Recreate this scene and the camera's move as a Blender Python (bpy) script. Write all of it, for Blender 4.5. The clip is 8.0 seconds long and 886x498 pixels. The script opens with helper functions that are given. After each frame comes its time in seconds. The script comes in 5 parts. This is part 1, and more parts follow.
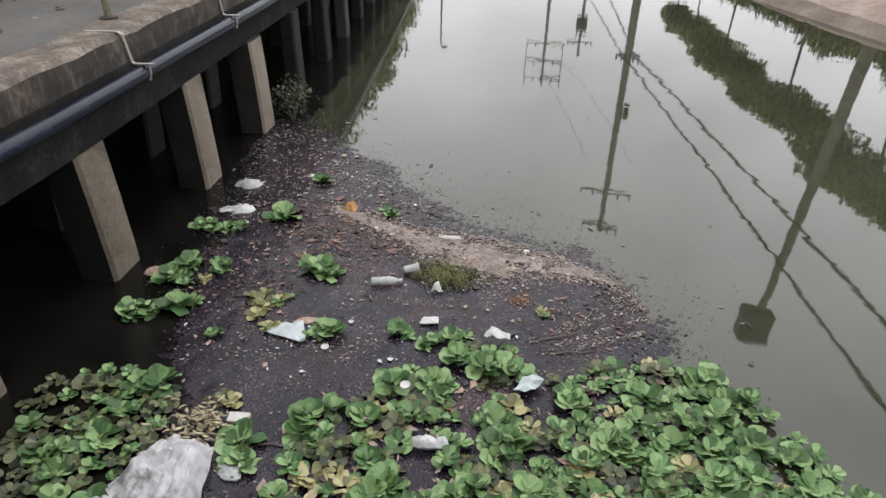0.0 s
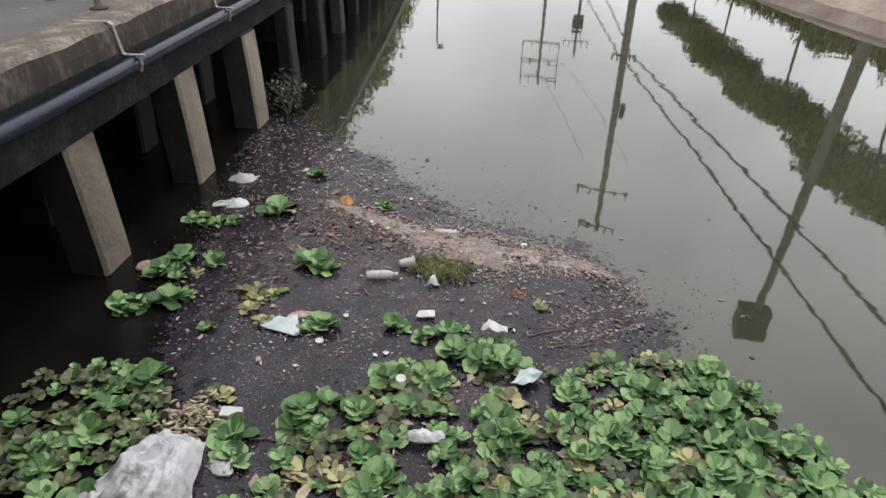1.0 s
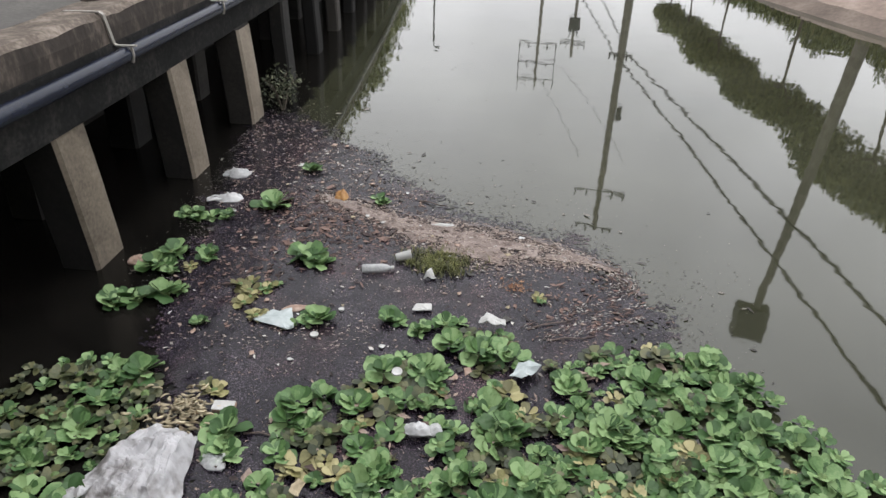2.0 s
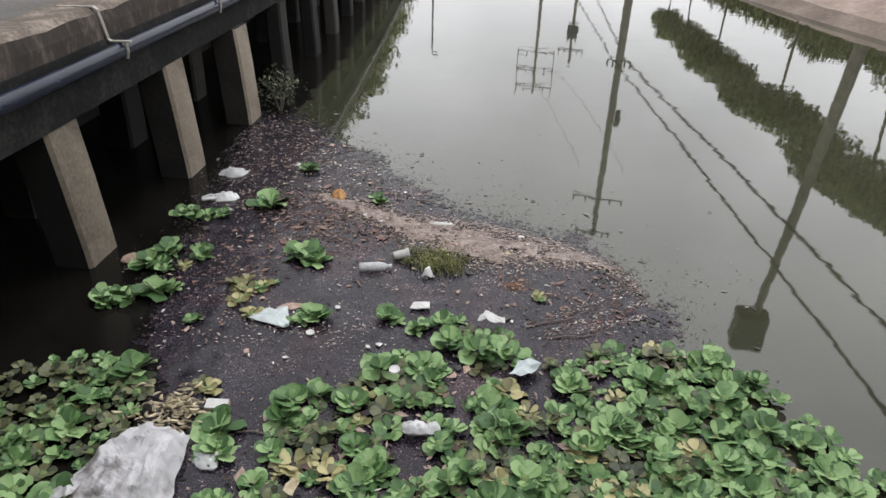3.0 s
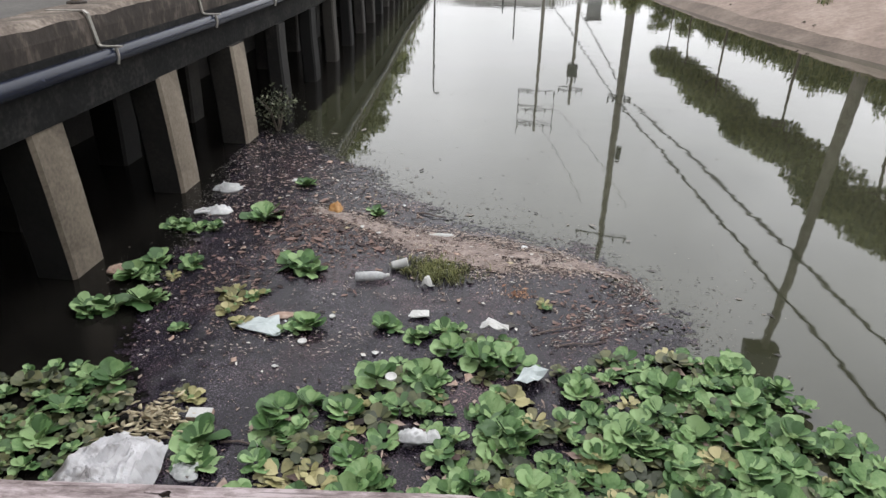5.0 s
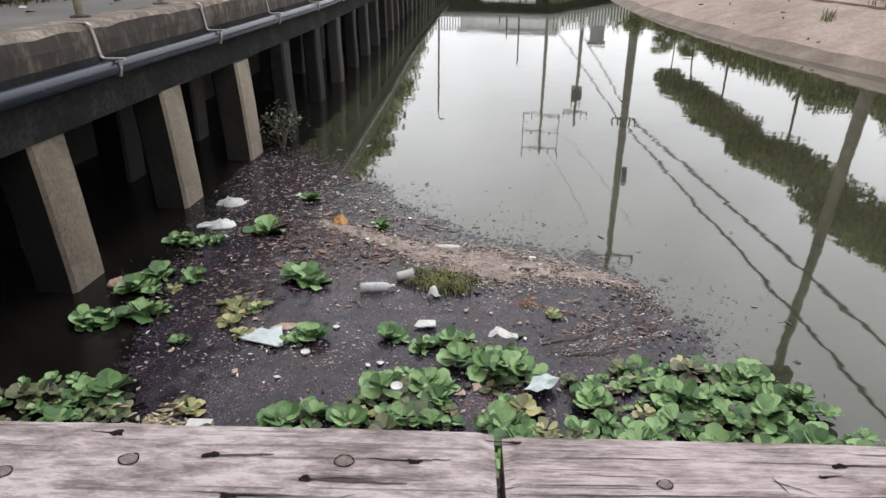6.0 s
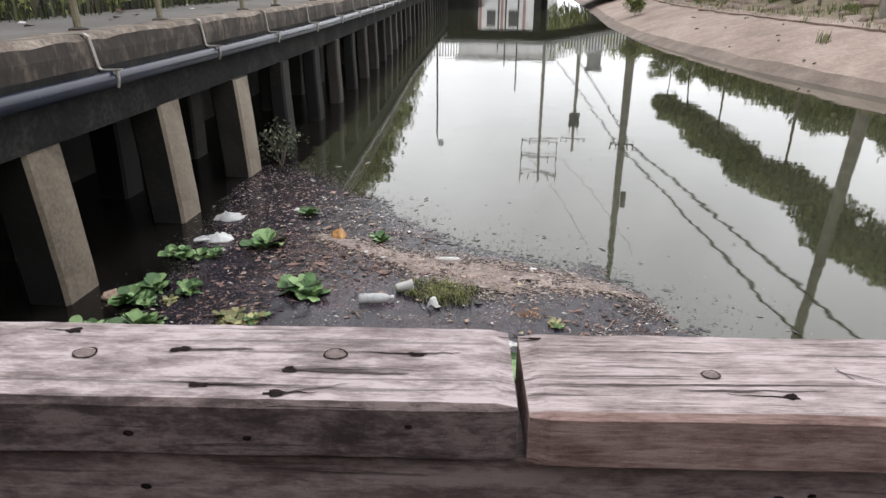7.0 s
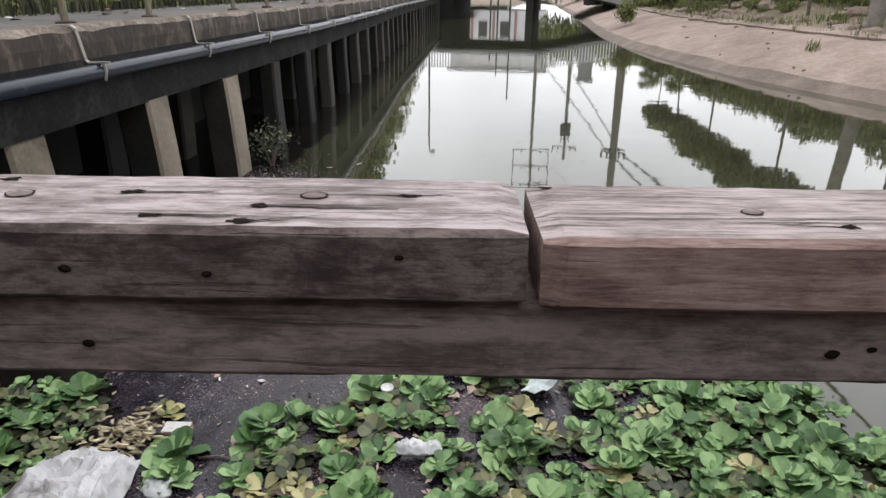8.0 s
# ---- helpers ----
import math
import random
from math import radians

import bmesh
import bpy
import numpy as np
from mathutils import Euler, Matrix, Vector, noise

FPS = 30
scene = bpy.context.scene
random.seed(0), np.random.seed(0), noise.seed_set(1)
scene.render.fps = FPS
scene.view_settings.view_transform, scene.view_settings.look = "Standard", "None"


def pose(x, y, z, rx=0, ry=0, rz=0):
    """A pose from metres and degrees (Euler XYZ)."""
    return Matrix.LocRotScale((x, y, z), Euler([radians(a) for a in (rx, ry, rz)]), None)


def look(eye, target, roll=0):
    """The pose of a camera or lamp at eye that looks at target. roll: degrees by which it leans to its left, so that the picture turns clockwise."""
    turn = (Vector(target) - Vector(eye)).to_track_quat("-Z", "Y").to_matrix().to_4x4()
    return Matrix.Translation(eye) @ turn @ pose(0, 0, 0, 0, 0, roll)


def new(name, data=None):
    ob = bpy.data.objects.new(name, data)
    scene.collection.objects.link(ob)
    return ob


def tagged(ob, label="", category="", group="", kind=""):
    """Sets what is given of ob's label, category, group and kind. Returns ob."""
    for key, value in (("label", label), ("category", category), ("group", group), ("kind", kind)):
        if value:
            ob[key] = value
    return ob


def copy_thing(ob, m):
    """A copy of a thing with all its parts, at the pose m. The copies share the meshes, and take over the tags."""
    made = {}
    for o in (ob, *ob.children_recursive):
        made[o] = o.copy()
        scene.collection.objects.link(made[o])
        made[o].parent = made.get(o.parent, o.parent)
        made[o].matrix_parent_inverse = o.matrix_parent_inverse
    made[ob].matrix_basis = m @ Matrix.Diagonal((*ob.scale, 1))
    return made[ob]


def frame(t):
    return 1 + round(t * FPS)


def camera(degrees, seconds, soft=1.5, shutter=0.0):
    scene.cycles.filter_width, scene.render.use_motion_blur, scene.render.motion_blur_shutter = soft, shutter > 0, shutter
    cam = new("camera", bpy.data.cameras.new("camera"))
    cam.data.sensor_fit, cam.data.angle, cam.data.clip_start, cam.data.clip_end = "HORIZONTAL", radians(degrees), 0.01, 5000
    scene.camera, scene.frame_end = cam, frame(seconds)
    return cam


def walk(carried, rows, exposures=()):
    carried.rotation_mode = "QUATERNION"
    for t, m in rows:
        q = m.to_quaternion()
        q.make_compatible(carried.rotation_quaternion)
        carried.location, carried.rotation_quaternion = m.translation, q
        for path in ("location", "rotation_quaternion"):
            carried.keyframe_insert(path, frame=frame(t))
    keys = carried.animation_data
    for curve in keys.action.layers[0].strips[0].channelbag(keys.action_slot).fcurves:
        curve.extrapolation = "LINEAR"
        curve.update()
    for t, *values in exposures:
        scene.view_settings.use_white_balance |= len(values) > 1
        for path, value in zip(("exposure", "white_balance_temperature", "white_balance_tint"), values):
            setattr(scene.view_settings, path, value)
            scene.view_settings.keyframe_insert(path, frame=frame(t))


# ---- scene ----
cam = camera(66.0, 8.0)
PATH = [
    (0, (0.546, 1.477, 2.929), (0.085, 3.846, 1.511), 1.9),
    (0.5, (0.543, 1.492, 2.891), (0.088, 3.865, 1.476), 1.9),
    (1, (0.545, 1.511, 2.845), (0.097, 3.884, 1.428), 1.9),
    (1.5, (0.546, 1.527, 2.792), (0.104, 3.903, 1.379), 1.9),
    (3, (0.545, 1.568, 2.649), (0.108, 3.965, 1.268), 1.9),
    (3.5, (0.543, 1.588, 2.580), (0.106, 4.000, 1.228), 2.0),
    (4, (0.550, 1.610, 2.513), (0.111, 4.040, 1.193), 1.8),
    (4.5, (0.556, 1.630, 2.425), (0.105, 4.080, 1.147), 1.6),
    (6, (0.553, 1.698, 2.1961), (0.049, 4.208, 1.0557), 0.5),
    (6.5, (0.549, 1.705, 2.1366), (0.032, 4.235, 1.0461), 0.1),
    (7, (0.545, 1.716, 2.0682), (0.035, 4.270, 1.0265), 0.3),
    (7.5, (0.540, 1.728, 2.0085), (0.042, 4.297, 0.9968), 0.4),
    (8, (0.539, 1.735, 1.9487), (0.059, 4.311, 0.9470), 0.6),
]
EXPOSURES = [(0.0, -0.12), (4.5, -0.1), (6.0, -0.04), (7.0, 0.06), (7.5, 0.05), (8.0, -0.05)]
walk(cam, [(t, look(eye, target, roll)) for t, eye, target, roll in PATH], EXPOSURES)

# ---- light: a bright overcast sky ----
world = bpy.data.worlds.new("overcast_sky")
scene.world = world
world.use_nodes = True
wn, wl = world.node_tree.nodes, world.node_tree.links
sky = wn.new("ShaderNodeTexSky")
sky.sky_type, sky.sun_disc = "NISHITA", False
sky.sun_elevation, sky.sun_rotation = radians(72), radians(28)
sky.air_density, sky.dust_density, sky.ozone_density = 1.0, 9.0, 1.0
grey = wn.new("ShaderNodeHueSaturation")
grey.inputs["Saturation"].default_value = 0.10
even = wn.new("ShaderNodeMix")
even.data_type = "RGBA"
even.inputs["Factor"].default_value = 0.8
even.inputs["B"].default_value = (18.5, 18.6, 19.2, 1)
wl.new(sky.outputs["Color"], grey.inputs["Color"])
wl.new(grey.outputs["Color"], even.inputs["A"])
where, cloud = wn.new("ShaderNodeTexCoord"), wn.new("ShaderNodeTexNoise")
cloud.inputs["Scale"].default_value, cloud.inputs["Detail"].default_value = 2.6, 6
thick = wn.new("ShaderNodeMapRange")
thick.inputs["From Min"].default_value, thick.inputs["From Max"].default_value = 0.3, 0.7
thick.inputs["To Min"].default_value, thick.inputs["To Max"].default_value = 0.80, 1.2
veil = wn.new("ShaderNodeVectorMath")
veil.operation = "SCALE"
wl.new(where.outputs["Generated"], cloud.inputs["Vector"]), wl.new(cloud.outputs["Fac"], thick.inputs["Value"])
wl.new(even.outputs["Result"], veil.inputs[0]), wl.new(thick.outputs["Result"], veil.inputs["Scale"])
wl.new(veil.outputs["Vector"], wn["Background"].inputs["Color"])
wn["Background"].inputs["Strength"].default_value = 0.125
sun = new("sun", bpy.data.lights.new("sun", "SUN"))
sun.data.energy, sun.data.angle, sun.data.color = 0.9, radians(18), (1.0, 0.97, 0.92)
sun.matrix_world = look((1.5, 2.8, 10.0), (0, 0, 0))


# ---- materials ----
def material(name, colors, rough=0.8, scale=3.0, fine=40.0, bump=0.3, metal=0.0, spread=0.0, ior=1.5, stretch=(1, 1, 1), island=False, height=0.01, alpha=1.0):
    """A surface with two sizes of variation and fine relief. colors: dark, middle, light. spread: change from piece to piece."""
    m = bpy.data.materials.new(name)
    m.use_nodes = True
    n, l = m.node_tree.nodes, m.node_tree.links
    p = n["Principled BSDF"]
    tc, mp = n.new("ShaderNodeTexCoord"), n.new("ShaderNodeMapping")
    mp.inputs["Scale"].default_value = stretch
    l.new(tc.outputs["Object"], mp.inputs["Vector"])
    big, small = n.new("ShaderNodeTexNoise"), n.new("ShaderNodeTexNoise")
    for tex, s, d in ((big, scale, 4), (small, fine, 6)):
        tex.inputs["Scale"].default_value, tex.inputs["Detail"].default_value, tex.inputs["Roughness"].default_value = s, d, 0.62
        l.new(mp.outputs["Vector"], tex.inputs["Vector"])
    mix = n.new("ShaderNodeMath")
    mix.operation, mix.inputs[1].default_value = "MULTIPLY_ADD", 0.6
    l.new(big.outputs["Fac"], mix.inputs[0])
    half = n.new("ShaderNodeMath")
    half.operation, half.inputs[1].default_value = "MULTIPLY", 0.4
    l.new(small.outputs["Fac"], half.inputs[0])
    l.new(half.outputs[0], mix.inputs[2])
    fac = mix.outputs[0]
    if spread:
        who = n.new("ShaderNodeNewGeometry") if island else n.new("ShaderNodeObjectInfo")
        shift = n.new("ShaderNodeMath")
        shift.operation, shift.inputs[1].default_value, shift.inputs[2].default_value = "MULTIPLY_ADD", spread, -spread / 2
        l.new(who.outputs["Random Per Island" if island else "Random"], shift.inputs[0])
        add = n.new("ShaderNodeMath")
        l.new(fac, add.inputs[0]), l.new(shift.outputs[0], add.inputs[1])
        fac = add.outputs[0]
    ramp = n.new("ShaderNodeValToRGB")
    e = ramp.color_ramp.elements
    while len(e) < len(colors):
        e.new(0.5)
    for i, c in enumerate(colors):
        e[i].position, e[i].color = 0.3 + 0.4 * i / max(1, len(colors) - 1), (*c, 1)
    l.new(fac, ramp.inputs["Fac"])
    l.new(ramp.outputs["Color"], p.inputs["Base Color"])
    p.inputs["Roughness"].default_value, p.inputs["Metallic"].default_value, p.inputs["IOR"].default_value = rough, metal, ior
    p.inputs["Alpha"].default_value = alpha
    if bump:
        b = n.new("ShaderNodeBump")
        b.inputs["Strength"].default_value, b.inputs["Distance"].default_value = bump, height
        l.new(mix.outputs[0], b.inputs["Height"])
        l.new(b.outputs["Normal"], p.inputs["Normal"])
    return m


CONCRETE = material("weathered_concrete", [(0.07, 0.06, 0.05), (0.14, 0.12, 0.10), (0.26, 0.23, 0.2)], 0.9, 1.3, 30, 0.6)
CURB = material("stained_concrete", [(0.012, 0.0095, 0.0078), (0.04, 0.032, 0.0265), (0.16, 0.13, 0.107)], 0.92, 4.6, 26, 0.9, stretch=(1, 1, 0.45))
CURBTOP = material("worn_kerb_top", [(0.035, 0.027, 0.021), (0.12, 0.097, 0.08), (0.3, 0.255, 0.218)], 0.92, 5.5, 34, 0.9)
BEAM = material("dark_concrete", [(0.008, 0.008, 0.0082), (0.019, 0.019, 0.019), (0.058, 0.055, 0.051)], 0.85, 1.6, 28, 0.6, ior=1.2)
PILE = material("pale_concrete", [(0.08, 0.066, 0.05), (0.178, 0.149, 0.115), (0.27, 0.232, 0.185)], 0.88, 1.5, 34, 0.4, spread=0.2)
PILE_FAR = material("dark_column_concrete", [(0.0045, 0.0042, 0.0038), (0.011, 0.01, 0.009), (0.04, 0.036, 0.031)], 0.85, 2, 30, 0.4, spread=0.6)
# Near black: puts the shade under the walkway into the colour.
PILE_DARK = material("shade_dark_concrete", [(0.005, 0.005, 0.0045), (0.013, 0.012, 0.011), (0.034, 0.031, 0.027)], 0.85, 2, 30, 0.5, spread=0.3)
DECK = material("walkway_paving", [(0.06, 0.056, 0.052), (0.10, 0.095, 0.09), (0.16, 0.15, 0.14)], 0.9, 0.8, 30, 0.4)
PIPE = material("blue_black_plastic", [(0.004, 0.006, 0.014), (0.008, 0.012, 0.026), (0.02, 0.024, 0.037)], 0.27, 2.5, 30, 0.1, ior=1.42)
STEEL = material("galvanised_steel", [(0.2, 0.18, 0.16), (0.36, 0.34, 0.31), (0.5, 0.48, 0.46)], 0.55, 12, 60, 0.2, metal=0.5)
POST = material("dull_painted_steel", [(0.10, 0.09, 0.06), (0.17, 0.15, 0.10), (0.24, 0.22, 0.16)], 0.7, 6, 50, 0.3)
BANK = material("bank_concrete", [(0.13, 0.096, 0.08), (0.245, 0.188, 0.158), (0.37, 0.30, 0.26)], 0.92, 0.7, 9, 0.7, stretch=(1, 1, 1), height=0.03)
WETBANK = material("wet_bank_concrete", [(0.07, 0.053, 0.042), (0.135, 0.103, 0.084), (0.22, 0.175, 0.148)], 0.85, 1.1, 12, 0.6, height=0.03)
SOIL = material("grassy_soil", [(0.09, 0.08, 0.045), (0.21, 0.175, 0.12), (0.36, 0.29, 0.23)], 0.95, 0.6, 8, 0.8, height=0.05)
GRASS = material("dry_grass", [(0.05, 0.075, 0.02), (0.12, 0.14, 0.045), (0.24, 0.22, 0.10)], 0.85, 1, 20, 0.0, spread=0.7, island=True)
SEDGE = material("grey_green_weed", [(0.025, 0.032, 0.018), (0.06, 0.07, 0.04), (0.13, 0.14, 0.085)], 0.8, 1, 20, 0.0, spread=0.7, island=True)
WEED = material("dark_weeds", [(0.012, 0.018, 0.007), (0.03, 0.04, 0.014), (0.075, 0.085, 0.03)], 0.8, 1, 20, 0.0, spread=0.7, island=True)
BARK = material("bark", [(0.05, 0.04, 0.03), (0.12, 0.10, 0.08), (0.2, 0.17, 0.14)], 0.9, 5, 40, 0.6)
FOLIAGE = material("tree_leaves", [(0.07, 0.09, 0.022), (0.14, 0.165, 0.048), (0.22, 0.24, 0.082)], 0.6, 2, 20, 0.0, spread=0.8, island=True)
POLE = material("pole_concrete", [(0.12, 0.11, 0.095), (0.2, 0.185, 0.16), (0.3, 0.28, 0.25)], 0.9, 3, 30, 0.3)
DARKMETAL = material("dark_metal", [(0.02, 0.02, 0.02), (0.045, 0.045, 0.045), (0.08, 0.08, 0.08)], 0.6, 4, 30, 0.1)
FENCE = material("old_fence_boards", [(0.008, 0.009, 0.005), (0.022, 0.021, 0.013), (0.055, 0.045, 0.028)], 0.9, 2, 30, 0.4, spread=0.5, stretch=(1, 1, 0.2))
WHITEPAINT = material("grubby_white_paint", [(0.45, 0.45, 0.45), (0.62, 0.62, 0.62), (0.75, 0.75, 0.74)], 0.7, 1, 12, 0.1)
REDPAINT = material("faded_red_paint", [(0.24, 0.13, 0.12), (0.31, 0.19, 0.175), (0.38, 0.27, 0.25)], 0.7, 1, 12, 0.1)
GREYWALL = material("grey_render", [(0.16, 0.16, 0.16), (0.24, 0.24, 0.24), (0.3, 0.3, 0.3)], 0.85, 1, 12, 0.1)


def wood(name, dark, mid, light, along, crack=0.5, patch=0.5, streak=0.4):
    """Weathered timber along x: long grain, cloudy stains and thin dark splits."""
    m = bpy.data.materials.new(name)
    m.use_nodes = True
    n, l = m.node_tree.nodes, m.node_tree.links
    p = n["Principled BSDF"]
    p.inputs["Roughness"].default_value = 0.9
    tc = n.new("ShaderNodeTexCoord")

    def tex(stretch, scale, detail, rough=0.6, distort=0.0):
        mp, t = n.new("ShaderNodeMapping"), n.new("ShaderNodeTexNoise")
        mp.inputs["Scale"].default_value = stretch
        t.inputs["Scale"].default_value, t.inputs["Detail"].default_value, t.inputs["Roughness"].default_value, t.inputs["Distortion"].default_value = scale, detail, rough, distort
        l.new(tc.outputs["Object"], mp.inputs["Vector"]), l.new(mp.outputs["Vector"], t.inputs["Vector"])
        return t.outputs["Fac"]

    def calc(op, a, b):
        k = n.new("ShaderNodeMath")
        k.operation = op
        for slot, v in zip(k.inputs, (a, b)):
            if isinstance(v, (int, float)):
                slot.default_value = v
            else:
                l.new(v, slot)
        return k.outputs[0]

    grain = tex(along, 4.0, 7, 0.7, 0.6)
    stain = tex((9, 26, 26), 1.7, 8, 0.75)
    fibre = tex((30, 700, 700), 1.0, 3)
    mixed = calc("ADD", calc("ADD", calc("MULTIPLY", grain, 0.5), calc("MULTIPLY", stain, patch)), calc("MULTIPLY", fibre, streak))
    mixed = calc("SUBTRACT", mixed, (0.25 + patch * 0.5 + streak * 0.5) - 0.5)
    ramp = n.new("ShaderNodeValToRGB")
    e = ramp.color_ramp.elements
    e.new(0.5)
    for k, (pos, c) in enumerate(((0.36, dark), (0.48, mid), (0.60, light))):
        e[k].position, e[k].color = pos, (*c, 1)
    l.new(mixed, ramp.inputs["Fac"])
    split = n.new("ShaderNodeMapRange")
    split.inputs["From Min"].default_value, split.inputs["From Max"].default_value = 0.34, 0.39
    l.new(tex((5, 170, 170), 1.0, 4, 0.5, 0.3), split.inputs["Value"])
    dim = n.new("ShaderNodeMix")
    dim.data_type = "RGBA"
    dim.inputs["A"].default_value = (dark[0] * 0.3, dark[1] * 0.3, dark[2] * 0.3, 1)
    l.new(calc("MAXIMUM", split.outputs["Result"], 1 - crack), dim.inputs["Factor"]), l.new(ramp.outputs["Color"], dim.inputs["B"])
    l.new(dim.outputs["Result"], p.inputs["Base Color"])
    b = n.new("ShaderNodeBump")
    b.inputs["Strength"].default_value, b.inputs["Distance"].default_value = 0.9, 0.0016
    l.new(calc("ADD", mixed, calc("MULTIPLY", split.outputs["Result"], 0.5)), b.inputs["Height"]), l.new(b.outputs["Normal"], p.inputs["Normal"])
    return m


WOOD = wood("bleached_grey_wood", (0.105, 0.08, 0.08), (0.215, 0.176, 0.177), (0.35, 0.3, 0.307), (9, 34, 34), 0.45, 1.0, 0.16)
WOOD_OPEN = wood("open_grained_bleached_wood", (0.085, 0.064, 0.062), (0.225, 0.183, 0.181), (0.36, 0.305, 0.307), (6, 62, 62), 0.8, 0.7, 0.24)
# Unbleached side wood, darkened further to carry the side's shade.
WOOD_SIDE = wood("unbleached_shaded_wood", (0.034, 0.0225, 0.022), (0.077, 0.055, 0.0535), (0.165, 0.128, 0.125), (9, 20, 20), 0.35, 1.25, 0.12)
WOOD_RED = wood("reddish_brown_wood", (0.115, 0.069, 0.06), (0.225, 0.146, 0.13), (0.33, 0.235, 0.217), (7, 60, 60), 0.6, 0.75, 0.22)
WOOD_LOW = wood("dark_damp_wood", (0.09, 0.064, 0.062), (0.165, 0.124, 0.121), (0.26, 0.205, 0.2), (9, 34, 34), 0.4, 1.1, 0.15)
EYE = material("brown_knot_wood", [(0.06, 0.043, 0.04), (0.115, 0.088, 0.084), (0.19, 0.155, 0.15)], 0.9, 200, 700, 0.3, height=0.001)
SPLIT = material("dark_open_split", [(0.022, 0.016, 0.015), (0.04, 0.03, 0.028), (0.08, 0.062, 0.06)], 0.95, 300, 900, 0.3, height=0.001)
KNOT = material("rusted_nail", [(0.004, 0.003, 0.003), (0.011, 0.008, 0.007), (0.032, 0.025, 0.022)], 0.95, 300, 900, 0.3, height=0.001, ior=1.15)

WATER = bpy.data.materials.new("murky_canal_water")
WATER.use_nodes = True
n, l = WATER.node_tree.nodes, WATER.node_tree.links
p = n["Principled BSDF"]
p.inputs["Base Color"].default_value = (0.052, 0.053, 0.034, 1)
p.inputs["Roughness"].default_value, p.inputs["IOR"].default_value = 0.028, 1.6
tc = n.new("ShaderNodeTexCoord")
rip, swell = n.new("ShaderNodeTexNoise"), n.new("ShaderNodeTexNoise")
rip.inputs["Scale"].default_value, rip.inputs["Detail"].default_value = 3.0, 2
swell.inputs["Scale"].default_value, swell.inputs["Detail"].default_value = 0.9, 2
for tex in (rip, swell):
    l.new(tc.outputs["Object"], tex.inputs["Vector"])
b1, b2 = n.new("ShaderNodeBump"), n.new("ShaderNodeBump")
b1.inputs["Strength"].default_value, b1.inputs["Distance"].default_value = 0.5, 0.0017
b2.inputs["Strength"].default_value, b2.inputs["Distance"].default_value = 0.5, 0.004
l.new(rip.outputs["Fac"], b1.inputs["Height"]), l.new(swell.outputs["Fac"], b2.inputs["Height"])
l.new(b2.outputs["Normal"], b1.inputs["Normal"]), l.new(b1.outputs["Normal"], p.inputs["Normal"])
tone = n.new("ShaderNodeTexNoise")
tone.inputs["Scale"].default_value, tone.inputs["Detail"].default_value = 0.35, 5
hue = n.new("ShaderNodeValToRGB")
hue.color_ramp.elements[0].position, hue.color_ramp.elements[0].color = 0.35, (0.023, 0.024, 0.014, 1)
hue.color_ramp.elements[1].position, hue.color_ramp.elements[1].color = 0.7, (0.044, 0.0455, 0.029, 1)
l.new(tc.outputs["Object"], tone.inputs["Vector"]), l.new(tone.outputs["Fac"], hue.inputs["Fac"]), l.new(hue.outputs["Color"], p.inputs["Base Color"])


# ---- building helpers ----
def mesh(name, bm, mat, smooth=False):
    me = bpy.data.meshes.new(name)
    bm.normal_update()
    bm.to_mesh(me)
    bm.free()
    for one in mat if isinstance(mat, (list, tuple)) else [mat]:
        me.materials.append(one)
    if smooth:
        me.polygons.foreach_set("use_smooth", [True] * len(me.polygons))
    return me


def part(name, bm, mat, parent, label="", smooth=False):
    ob = new(name, mesh(name, bm, mat, smooth))
    ob.parent = parent
    if parent is not None:
        ob.matrix_parent_inverse = Matrix.Identity(4)
    return tagged(ob, label)


def box(bm, x0, x1, y0, y1, z0, z1, m=None, bevel=0.0):
    made = bmesh.ops.create_cube(bm, size=1.0)["verts"]
    t = Matrix.Translation(((x0 + x1) / 2, (y0 + y1) / 2, (z0 + z1) / 2)) @ Matrix.Diagonal((x1 - x0, y1 - y0, z1 - z0, 1))
    bmesh.ops.transform(bm, matrix=(m @ t) if m else t, verts=made)
    if bevel:
        edges = list({e for v in made for e in v.link_edges})
        bmesh.ops.bevel(bm, geom=edges, offset=bevel, segments=2, affect="EDGES")
    return bm


def tube(bm, pts, radius, sides=8, taper=None, caps=True):
    """A round bar along points; taper: the radius at the far end."""
    pts = [Vector(q) for q in pts]
    rings = []
    for i, q in enumerate(pts):
        d = (pts[min(i + 1, len(pts) - 1)] - pts[max(i - 1, 0)]).normalized()
        a = d.cross(Vector((0, 0, 1)) if abs(d.z) < 0.9 else Vector((1, 0, 0))).normalized()
        b = d.cross(a)
        r = radius + ((taper if taper is not None else radius) - radius) * i / max(1, len(pts) - 1)
        rings.append([bm.verts.new(q + r * (math.cos(2 * math.pi * k / sides) * a + math.sin(2 * math.pi * k / sides) * b)) for k in range(sides)])
    for r0, r1 in zip(rings, rings[1:]):
        for k in range(sides):
            bm.faces.new((r0[k], r0[(k + 1) % sides], r1[(k + 1) % sides], r1[k]))
    if caps:
        bm.faces.new(rings[0][::-1]), bm.faces.new(rings[-1])
    return bm


def loft(bm, rows, close=False):
    """Faces between rows of points with equal counts."""
    vs = [[bm.verts.new(q) for q in row] for row in rows]
    for a, b in zip(vs, vs[1:]):
        for k in range(len(a) if close else len(a) - 1):
            bm.faces.new((a[k], a[(k + 1) % len(a)], b[(k + 1) % len(a)], b[k]))
    return vs


